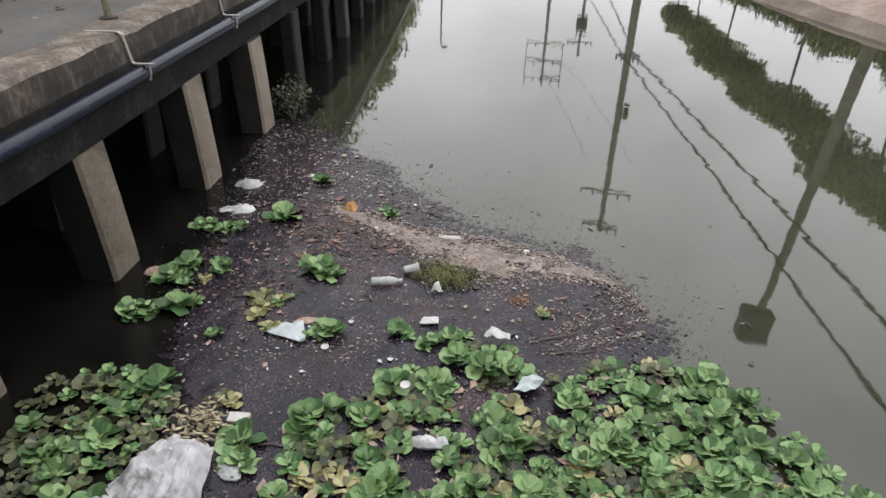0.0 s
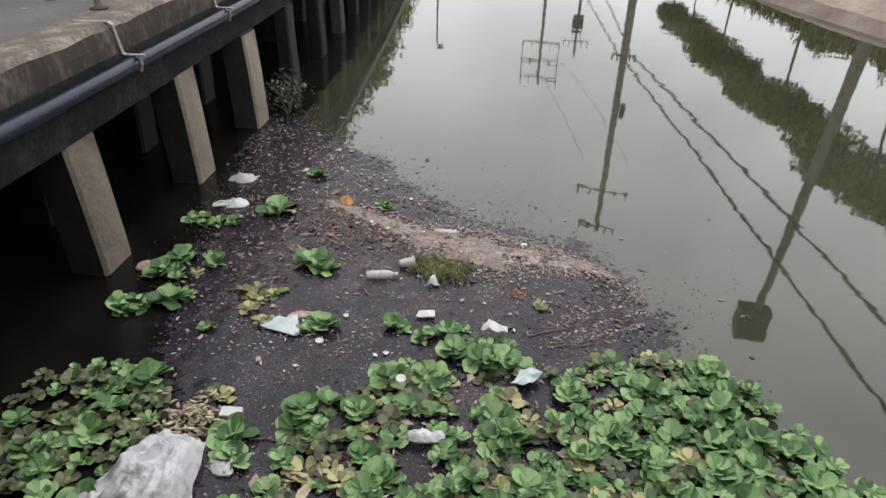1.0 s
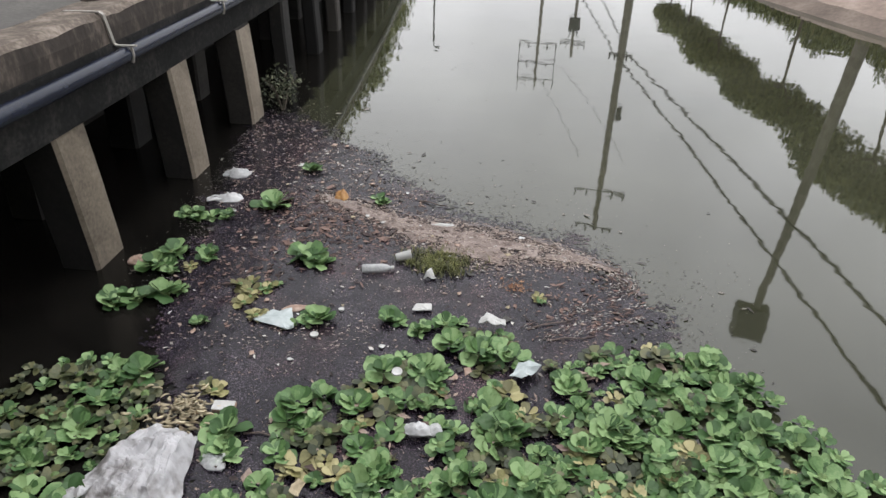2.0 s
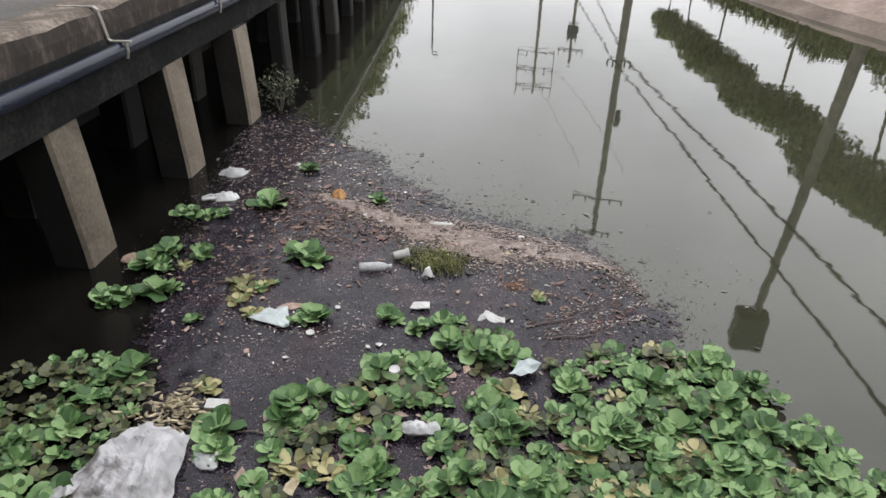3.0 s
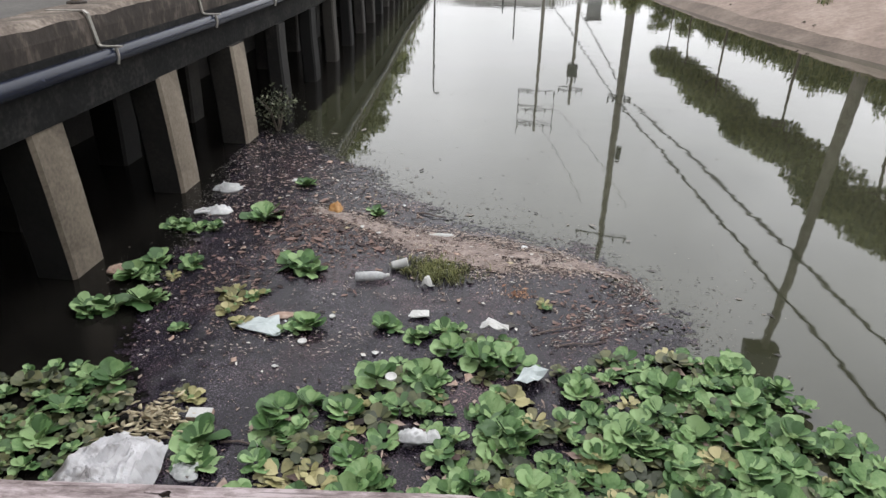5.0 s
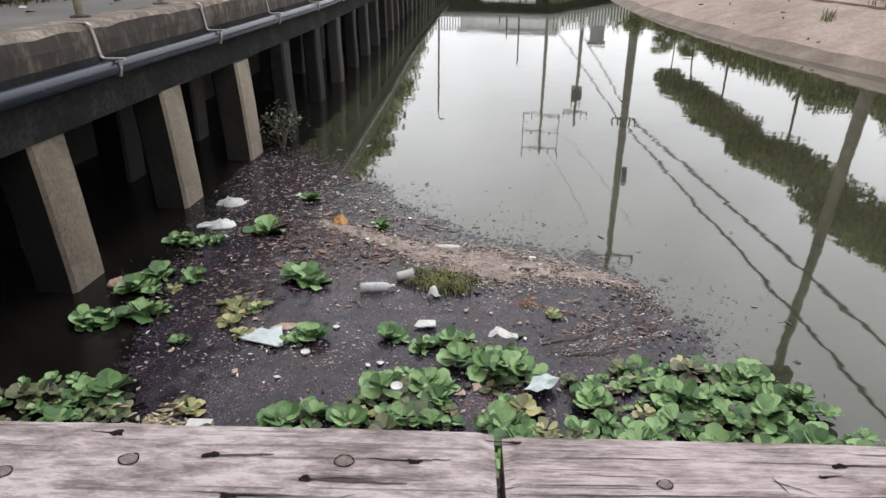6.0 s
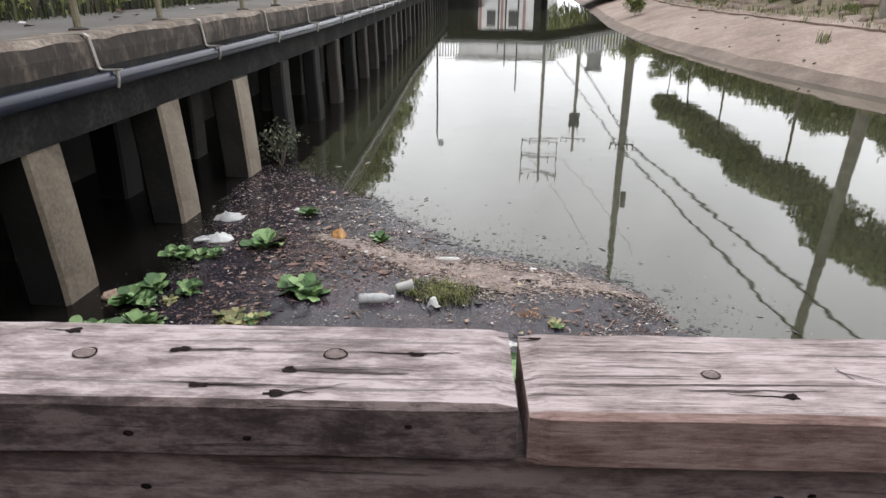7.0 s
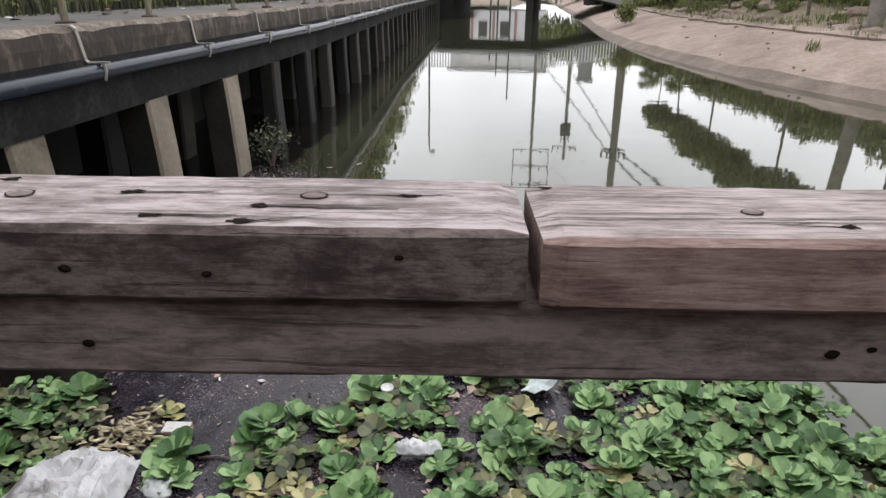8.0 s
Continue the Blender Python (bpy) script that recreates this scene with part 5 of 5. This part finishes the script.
def streaks(name, label, mat, lines, per, spread, size, seed, thin=0.14):
    """Thin bits strung out along drifting lines, each turned along its line."""
    rng = random.Random(seed)
    bm = bmesh.new()
    for line in lines:
        for _ in range(per):
            t = rng.random() * (len(line) - 1)
            k = min(int(t), len(line) - 2)
            f = t - k
            (x0, y0), (x1, y1) = line[k], line[k + 1]
            off = rng.gauss(0, spread)
            a = math.atan2(y1 - y0, x1 - x0)
            x, y = x0 + (x1 - x0) * f - math.sin(a) * off + rng.gauss(0, 0.01), y0 + (y1 - y0) * f + math.cos(a) * off
            a += rng.gauss(0, 0.35)
            d = size * rng.uniform(0.4, 1.7)
            w, z = d * thin * rng.uniform(0.5, 1.6), 0.016 + rng.uniform(0, 0.006)
            dx, dy = math.cos(a), math.sin(a)
            bm.faces.new([bm.verts.new(q) for q in ((x - dx * d, y - dy * d, z), (x + dy * w, y - dx * w, z + 0.002), (x + dx * d, y + dy * d, z), (x - dy * w, y + dx * w, z + 0.003))])
    return tagged(part(name, bm, mat, None), label, "litter", kind="stuff")


nose_lines = [[(0.43, 5.26), (0.67, 5.48), (0.82, 5.59), (1.04, 5.75), (1.24, 5.88)], [(0.55, 5.13), (0.71, 5.33), (0.89, 5.5), (1.07, 5.62), (1.26, 5.75)], [(0.72, 5.2), (0.9, 5.36), (1.1, 5.48), (1.22, 5.58)], [(1.06, 6.16), (1.2, 5.98), (1.12, 5.86), (0.98, 5.8)], [(1.0, 6.1), (1.1, 5.98), (1.02, 5.9)]]
inner_lines = [[(-1.82, 4.67), (-1.32, 4.7), (-0.77, 4.77), (-0.54, 4.94)], [(-1.6, 4.9), (-1.0, 4.86), (-0.5, 5.02)], [(-0.9, 5.6), (-0.5, 5.5), (0.0, 5.62), (0.5, 5.9)]]
streaks("twig_scatter", "reddish twigs and stalks washed against the plants", REDLEAF, nose_lines, 60, 0.04, 0.03, 86, 0.09)
streaks("pale_streak", "pale lines of froth and straw curling along the raft", PALE, nose_lines, 85, 0.016, 0.010, 186, 0.2)
streaks("pale_streak", "faint pale lines of bits drifting on the scum", STRAW, inner_lines, 130, 0.03, 0.009, 187, 0.2)
streaks("tan_streak", "long straw streaks along the tan patch", STRAW, [[(-1.1, 6.72), (-0.66, 6.5), (-0.2, 6.45), (0.3, 6.44), (0.7, 6.33), (1.06, 6.16)], [(-0.9, 6.5), (-0.4, 6.3), (0.1, 6.12), (0.5, 6.16), (0.9, 6.22)], [(-0.6, 6.62), (-0.1, 6.58), (0.3, 6.5), (0.7, 6.36)]], 800, 0.045, 0.015, 188, 0.11)
litter("bed_litter", "brown dead leaves and bits caught between the plants", CHIP, 420, lambda x, y: 0.9 if any(((x - b[0]) / b[2]) ** 2 + ((y - b[1]) / b[3]) ** 2 < 1 for b in main_blobs) else 0.0, 0.022, 89, (-1.2, 2.1, 3.0, 5.4), thin=0.45, lift=0.035)


def husk(seed):
    """A dry split pod: a curved tapering shell, hollow underneath."""
    bm = bmesh.new()
    rows = []
    for i in range(7):
        t = i / 6 - 0.5
        r = 0.0085 * math.sqrt(max(0.03, 1 - (2 * t) ** 2))
        bend = 0.010 * (1 - (2 * t) ** 2) * (1 if seed % 2 else -0.6)
        rows.append([(t * 0.052, bend + r * math.cos(a), 0.6 * r * math.sin(a)) for a in (math.pi * k / 4 for k in range(5))])
    loft(bm, rows)
    bmesh.ops.solidify(bm, geom=bm.faces[:], thickness=0.0012)
    return tagged(part("seed_husk", bm, HUSK, None, "", True), "dry tan seed husk lying among the floating plants", "husk", "husks among the plants")


rng = random.Random(87)
pods = [husk(k) for k in range(3)]
for i in range(150):
    m = pose(-1.35 + rng.gauss(0, 0.1), 4.02 + rng.gauss(0, 0.1), 0.03 + rng.uniform(0, 0.035), rng.uniform(-20, 20), rng.uniform(-14, 14), rng.gauss(10, 40))
    ob = pods[i] if i < 3 else copy_thing(pods[i % 3], m)
    k = rng.uniform(0.85, 1.35)
    ob.matrix_basis = m @ Matrix.Scale(k, 4)
litter("rusty_bits", "small heap of orange-brown husks", RUST, 110, lambda x, y: math.exp(-(((x - 0.3) / 0.08) ** 2 + ((y - 5.74) / 0.07) ** 2)), 0.010, 88, (0.0, 0.7, 5.5, 6.0), lift=0.02)
spots = [(-0.30 + rng.gauss(0, 0.13), 5.93 + rng.gauss(0, 0.085), 0.03) for _ in range(260)]
MOSS = material("olive_moss", [(0.05, 0.055, 0.015), (0.10, 0.11, 0.035), (0.17, 0.17, 0.06)], 0.85, 6, 40, 0.0, spread=0.7, island=True)
blades("grass_tuft", spots, 0.085, "flattened olive tuft of drifting grass", "grass", MOSS, 5, 91, 0.22)

# Black sheet laid on the water to paint the walkway's shade.
SHADE_FILM = material("black_shade_film", [(0.003, 0.0028, 0.0026), (0.006, 0.0056, 0.005), (0.014, 0.0125, 0.011)], 0.16, 3, 40, 0.25, height=0.003, ior=1.3)
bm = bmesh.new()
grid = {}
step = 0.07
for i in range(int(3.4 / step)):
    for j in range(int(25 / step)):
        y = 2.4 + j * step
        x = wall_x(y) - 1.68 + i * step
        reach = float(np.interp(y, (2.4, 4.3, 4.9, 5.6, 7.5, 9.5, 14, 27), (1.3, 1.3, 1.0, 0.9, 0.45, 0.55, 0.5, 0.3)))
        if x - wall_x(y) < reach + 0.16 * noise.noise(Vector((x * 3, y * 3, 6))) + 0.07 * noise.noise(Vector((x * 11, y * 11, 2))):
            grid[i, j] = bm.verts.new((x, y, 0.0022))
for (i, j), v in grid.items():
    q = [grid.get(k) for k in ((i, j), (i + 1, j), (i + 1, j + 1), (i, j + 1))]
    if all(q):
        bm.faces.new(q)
tagged(part("oily_film", bm, SHADE_FILM, None), "thin black sheet on the water painting the shade under the walkway", "scum", kind="stuff")
litter("far_specks", "scattered dark specks of dust and leaf on the open water", DARKCHIP, 600, lambda x, y: 0.25 + max(0.0, noise.noise(Vector((x * 1.1, y * 0.6, 4)))) if x > wall_x(y) + 0.3 and scum_depth(x, y) < -0.1 else 0.0, 0.008, 193, (-5.5, 2.2, 7.0, 22.0), lift=0.004)

# ---- rubbish ----
BAG = material("dull_white_plastic", [(0.32, 0.325, 0.33), (0.5, 0.505, 0.515), (0.62, 0.625, 0.63)], 0.42, 9, 40, 0.6, height=0.006)
SHEET = material("muddy_plastic_sheet", [(0.16, 0.135, 0.125), (0.66, 0.655, 0.675), (0.8, 0.8, 0.82)], 0.4, 3, 12, 0.4, height=0.006)
CLEAR = material("clear_dirty_plastic", [(0.36, 0.375, 0.385), (0.58, 0.595, 0.6), (0.74, 0.75, 0.76)], 0.25, 12, 50, 0.7, height=0.006, alpha=0.55)
TEAL = material("pale_blue_foam", [(0.26, 0.30, 0.305), (0.37, 0.415, 0.42), (0.45, 0.49, 0.495)], 0.6, 6, 40, 0.2)
FOAM = material("white_foam", [(0.36, 0.36, 0.35), (0.46, 0.46, 0.45), (0.54, 0.54, 0.53)], 0.6, 6, 60, 0.2)
ORANGE = material("orange_plastic", [(0.16, 0.07, 0.02), (0.34, 0.17, 0.05), (0.45, 0.27, 0.10)], 0.5, 8, 40, 0.3)
PINKISH = material("wet_cardboard", [(0.2, 0.13, 0.10), (0.34, 0.24, 0.19), (0.5, 0.4, 0.34)], 0.8, 8, 40, 0.3)


def crumple(name, label, category, mat, x, y, z, rx, ry, h, turn, seed, corners=0.0, rough_by=1.0):
    """A closed, creased film body: rounded or cornered outline, folded top, flat underside."""
    bm = bmesh.new()
    n = 22
    rows = []
    for i in range(9):
        u = i / 8
        row = []
        for k in range(n):
            a = 2 * math.pi * k / n
            c, s = math.cos(a), math.sin(a)
            sq = (1 - corners) + corners / max(abs(c), abs(s))
            e = 1 + rough_by * (0.5 * noise.noise(Vector((c * 1.3, s * 1.3, seed))) + 0.25 * noise.noise(Vector((c * 4, s * 4, seed))))
            r = math.sin(u * math.pi * 0.5) ** 0.8
            f = abs(noise.noise(Vector((c * r * 3.2, s * r * 3.2, seed * 2.3)))) * 1.3 + 0.8 * abs(noise.noise(Vector((c * r * 8, s * r * 8, seed))))
            row.append((c * r * rx * sq * e, s * r * ry * sq * e, max(0.004, h * (1 - r**3) * 0.75 + h * rough_by * (f - 0.15) * (1 - 0.6 * r))))
        rows.append(row)
    vs = loft(bm, rows[1:], True)
    bm.faces.new(vs[0][::-1])
    base = [bm.verts.new((v.co.x * 0.97, v.co.y * 0.97, -0.006)) for v in vs[-1]]
    for k in range(n):
        bm.faces.new((vs[-1][k], vs[-1][(k + 1) % n], base[(k + 1) % n], base[k]))
    bm.faces.new(base)
    bmesh.ops.recalc_face_normals(bm, faces=bm.faces)
    ob = part(name, bm, mat, None, "", True)
    ob.matrix_basis = pose(x, y, z, 0, 0, turn)
    return tagged(ob, label, category)


def scrap(name, label, category, mat, corners, z, seed, bend=0.02, thick=0.004):
    """A thin torn flat piece with straight broken edges, bent a little."""
    c = sum((Vector(q) for q in corners), Vector((0, 0))) / len(corners)
    bm = bmesh.new()
    rim, mid = [], []
    for k, q in enumerate(corners):
        q, r = Vector(q), Vector(corners[(k + 1) % len(corners)])
        for f in (0.0, 0.35, 0.7):
            w = q.lerp(r, f) + Vector((noise.noise(Vector((k, f, seed))), noise.noise(Vector((f, k, seed + 5))))) * 0.006
            d = w - c
            rim.append(bm.verts.new((d.x, d.y, bend * noise.noise(Vector((d.x * 14, d.y * 14, seed))) + bend * 0.4)))
            mid.append(bm.verts.new((d.x * 0.55, d.y * 0.55, bend * 0.8 * noise.noise(Vector((d.x * 9, d.y * 9, seed + 2))) + bend * 0.7)))
    hub = bm.verts.new((0, 0, bend * 0.9))
    n = len(rim)
    for k in range(n):
        bm.faces.new((rim[k], rim[(k + 1) % n], mid[(k + 1) % n], mid[k])), bm.faces.new((mid[k], mid[(k + 1) % n], hub))
    bmesh.ops.recalc_face_normals(bm, faces=bm.faces)
    bmesh.ops.solidify(bm, geom=bm.faces[:], thickness=thick)
    ob = part(name, bm, mat, None)
    ob.matrix_basis = pose(c.x, c.y, z)
    return tagged(ob, label, category)


crumple("plastic_bag", "puffed translucent plastic bag beside the column", "bag", CLEAR, -2.52, 7.08, 0.012, 0.13, 0.09, 0.055, 20, 1.3)
limp = crumple("plastic_bag", "limp white plastic bag with twisted handles", "bag", BAG, -2.32, 6.57, 0.012, 0.11, 0.065, 0.05, 25, 2.7, 0.1)
for side in (-1, 1):
    bm = bmesh.new()
    tube(bm, [(-0.06, 0.02 * side, 0.02), (-0.14, 0.045 * side, 0.025), (-0.2, 0.03 * side, 0.012), (-0.21, 0.012 * side, 0.01), (-0.15, 0.01 * side, 0.016), (-0.07, 0.008 * side, 0.02)], 0.009, 6)
    part("handle", bm, BAG, limp, "twisted plastic handle", True)
bm = bmesh.new()
rows = []
A, B, C, D = (Vector(q) for q in ((-1.43, 3.90), (-1.16, 3.86), (-0.95, 3.15), (-1.7, 3.15)))
for i in range(53):
    row = []
    for j in range(49):
        u, v = j / 48, i / 52
        q = (A.lerp(B, u)).lerp(D.lerp(C, u), v) + Vector((0.02 * noise.noise(Vector((v * 7, u, 1))), 0.02 * noise.noise(Vector((u * 7, v, 2)))))
        fold = (0.5 - abs(noise.noise(Vector((u * 2.8 + v * 1.6, v * 3.2 - u, 3))))) * 0.10 + (0.4 - abs(noise.noise(Vector((u * 6 + v * 3, v * 6, 6))))) * 0.05 + 0.012 * noise.noise(Vector((u * 18, v * 18, 6)))
        edge = min(1.0, 6 * min(u, 1 - u, v + 0.03))
        row.append((q.x, q.y, 0.045 + fold * edge + 0.05 * math.sin(math.pi * min(1, v * 1.2)) * edge))
    rows.append(row)
loft(bm, rows)
bmesh.ops.solidify(bm, geom=bm.faces[:], thickness=0.003)
tagged(part("plastic_sheet", bm, SHEET, None), "large muddy white plastic sheet lying among the plants", "plastic sheet")
crumple("plastic_bag", "crumpled white plastic bag lying on the plants", "bag", BAG, -0.045, 4.15, 0.05, 0.08, 0.045, 0.055, 12, 4.4, 0.1, 0.85)
crumple("plastic_bag", "torn corner of a white plastic bag on the plants", "bag", BAG, 0.045, 4.175, 0.055, 0.05, 0.03, 0.04, 25, 6.2, 0.1, 0.9)
crumple("foam_scrap", "white smear of foam on the straw streak", "foam scrap", FOAM, -0.37, 6.55, 0.012, 0.09, 0.03, 0.02, 5, 12.4, 0.2, 0.7)
crumple("orange_wrapper", "crumpled orange plastic wrapper on the scum", "wrapper", ORANGE, -1.38, 6.86, 0.012, 0.055, 0.07, 0.06, 30, 14.4)
crumple("dead_leaf", "curled reddish-brown dead leaf beside the tray", "leaf", PINKISH, -1.13, 5.12, 0.012, 0.09, 0.035, 0.025, 20, 15.4, 0.1, 0.6)
crumple("plastic_film", "grey wet film beside the muddy sheet", "plastic film", CLEAR, -1.02, 3.74, 0.02, 0.07, 0.055, 0.03, 10, 16.4, 0.3)
crumple("foam_scrap", "dirty foam lump at the foot of the pile", "foam scrap", PINKISH, -2.50, 5.42, 0.012, 0.07, 0.06, 0.05, 0, 17.4)


scrap("foam_tray", "pale blue-white broken foam tray on the scum", "tray", TEAL, [(-1.35, 4.92), (-1.26, 5.05), (-1.14, 5.09), (-1.05, 4.90), (-1.09, 4.86)], 0.02, 3, 0.03, 0.008)
scrap("foam_scrap", "white folded scrap of foam on the scum", "foam scrap", FOAM, [(-0.345, 5.27), (-0.33, 5.34), (-0.23, 5.38), (-0.21, 5.29)], 0.018, 5, 0.03, 0.008)
scrap("foam_scrap", "white torn foam piece resting on leaves", "foam scrap", FOAM, [(0.13, 5.17), (0.17, 5.27), (0.30, 5.25), (0.31, 5.16), (0.22, 5.14)], 0.07, 6, 0.05, 0.008)
scrap("foam_scrap", "pale wedge of foam near the bottle", "foam scrap", FOAM, [(-0.36, 5.69), (-0.32, 5.80), (-0.26, 5.70)], 0.02, 7, 0.06, 0.01)
carton = tagged(new("carton"), "small soggy white carton with a red-brown side among the husks", "carton")
bm = bmesh.new()
box(bm, -0.075, 0.075, -0.04, 0.04, 0.0, 0.035, None, 0.004)
part("box_body", bm, PINKISH, carton)
bm = bmesh.new()
box(bm, -0.073, 0.073, -0.038, 0.038, 0.0345, 0.038, None, 0.001)
part("top_panel", bm, FOAM, carton, "pale top panel")
carton.matrix_basis = pose(-1.14, 4.11, 0.02, 10, -3, 6) @ Matrix.Scale(0.85, 4)
scrap("cardboard", "brown wet cardboard corner among the plants", "cardboard", PINKISH, [(-0.52, 3.42), (-0.43, 3.6), (-0.3, 3.5), (-0.34, 3.36)], 0.03, 9, 0.03, 0.006)
scrap("paper_scrap", "small yellowish card standing among leaves", "card", HUSK, [(-0.545, 3.60), (-0.535, 3.70), (-0.495, 3.69), (-0.495, 3.59)], 0.06, 10, 0.04, 0.004)
scrap("plastic_film", "translucent pale scrap of plastic film between leaves", "plastic film", TEAL, [(0.39, 4.68), (0.43, 4.84), (0.51, 4.90), (0.57, 4.82), (0.5, 4.72)], 0.05, 11, 0.04, 0.004)
rng = random.Random(52)
for i in range(60):
    while True:
        x, y = rng.uniform(-2.4, 1.2), rng.uniform(4.3, 8.2)
        if scum_depth(x, y) > 0.1:
            break
    d, a = rng.uniform(0.012, 0.04), rng.uniform(0, 6.283)
    q = [(x + d * math.cos(a + t) * rng.uniform(0.6, 1.2), y + d * math.sin(a + t) * rng.uniform(0.6, 1.2)) for t in (0, 1.9, 3.6, 5.0)]
    m = rng.choice((FOAM, PINKISH, BAG, HUSK, PINKISH, DARKCHIP))
    scrap("litter_scrap", {FOAM: "small white scrap of foam", BAG: "small grey scrap of plastic", PINKISH: "small brown scrap of leaf", HUSK: "small tan flake of husk", DARKCHIP: "small dark wet scrap"}[m] + " floating on the scum", "scrap", m, q, 0.014, i, 0.012, 0.003)["group"] = "litter on the raft"

def bottle(x, y, z, turn):
    root = tagged(new("bottle"), "empty translucent white plastic bottle lying on the scum", "bottle")
    lie = pose(0, 0, 0.03, 0, 90, 0)
    bm = bmesh.new()
    lathe(bm, [(0.02, -0.115), (0.034, -0.108), (0.035, -0.05), (0.033, -0.04), (0.035, -0.03), (0.034, 0.04), (0.026, 0.075), (0.013, 0.095), (0.012, 0.11)], 16, lie)
    part("body", bm, CLEAR, root, "", True)
    bm = bmesh.new()
    lathe(bm, [(0.015, 0.105), (0.0155, 0.122), (0.013, 0.126)], 12, lie)
    part("cap", bm, FOAM, root)
    root.matrix_basis = pose(x, y, z, 0, 0, turn)


def cup(x, y, z, turn):
    root = tagged(new("foam_cup"), "white foam cup lying on its side by the bottle", "cup")
    lie = pose(0, 0, 0.035, 0, 84, 0)
    bm = bmesh.new()
    lathe(bm, [(0.028, -0.06), (0.031, -0.055), (0.039, 0.05), (0.042, 0.052), (0.042, 0.058), (0.037, 0.058), (0.033, -0.03), (0.005, -0.04)], 18, lie)
    part("cup_body", bm, FOAM, root, "", True)
    root.matrix_basis = pose(x, y, z, 0, 0, turn)


def lid(x, y, z, r, tilt=0):
    bm = bmesh.new()
    lathe(bm, [(r * 0.96, 0), (r, 0.003), (r, 0.01), (r * 0.9, 0.012), (r * 0.85, 0.009), (r * 0.2, 0.009)], 18)
    ob = part("lid", bm, FOAM, None, "", True)
    ob.matrix_basis = pose(x, y, z, tilt, 0, 0)
    tagged(ob, "small round white plastic lid", "lid", "round lids")


bottle(-0.72, 5.72, 0.008, 18)
cup(-0.57, 5.93, 0.008, 25)
lid(-0.90, 4.87, 0.012, 0.028)
lid(-0.26, 4.55, 0.09, 0.032, 8)
lid(-0.82, 5.18, 0.012, 0.02)
for i, (x, y, s, a) in enumerate(((-0.55, 6.93, 0.13, -12), (0.62, 5.36, 0.2, 32), (0.75, 5.22, 0.16, 20), (-0.84, 3.98, 0.12, 8), (0.9, 4.05, 0.14, -40))):
    bm = bmesh.new()
    tube(bm, [(-s, 0, 0.006), (-s * 0.3, 0.01, 0.012), (s * 0.4, -0.008, 0.01), (s, 0.012, 0.008)], 0.006, 6, 0.003)
    ob = part("twig", bm, STRAW, None)
    ob.matrix_basis = pose(x, y, 0.008, 0, 0, a)
    tagged(ob, "thin pale twig afloat on the scum", "twig", "twigs")
reed = shrub("reeds", "scrubby grey-green weed growing by the piles", (0.3, 0.3, 0.27), 14, 520, 0.026, SEDGE)
reed.matrix_basis = pose(-2.85, 9.0, 0.0)
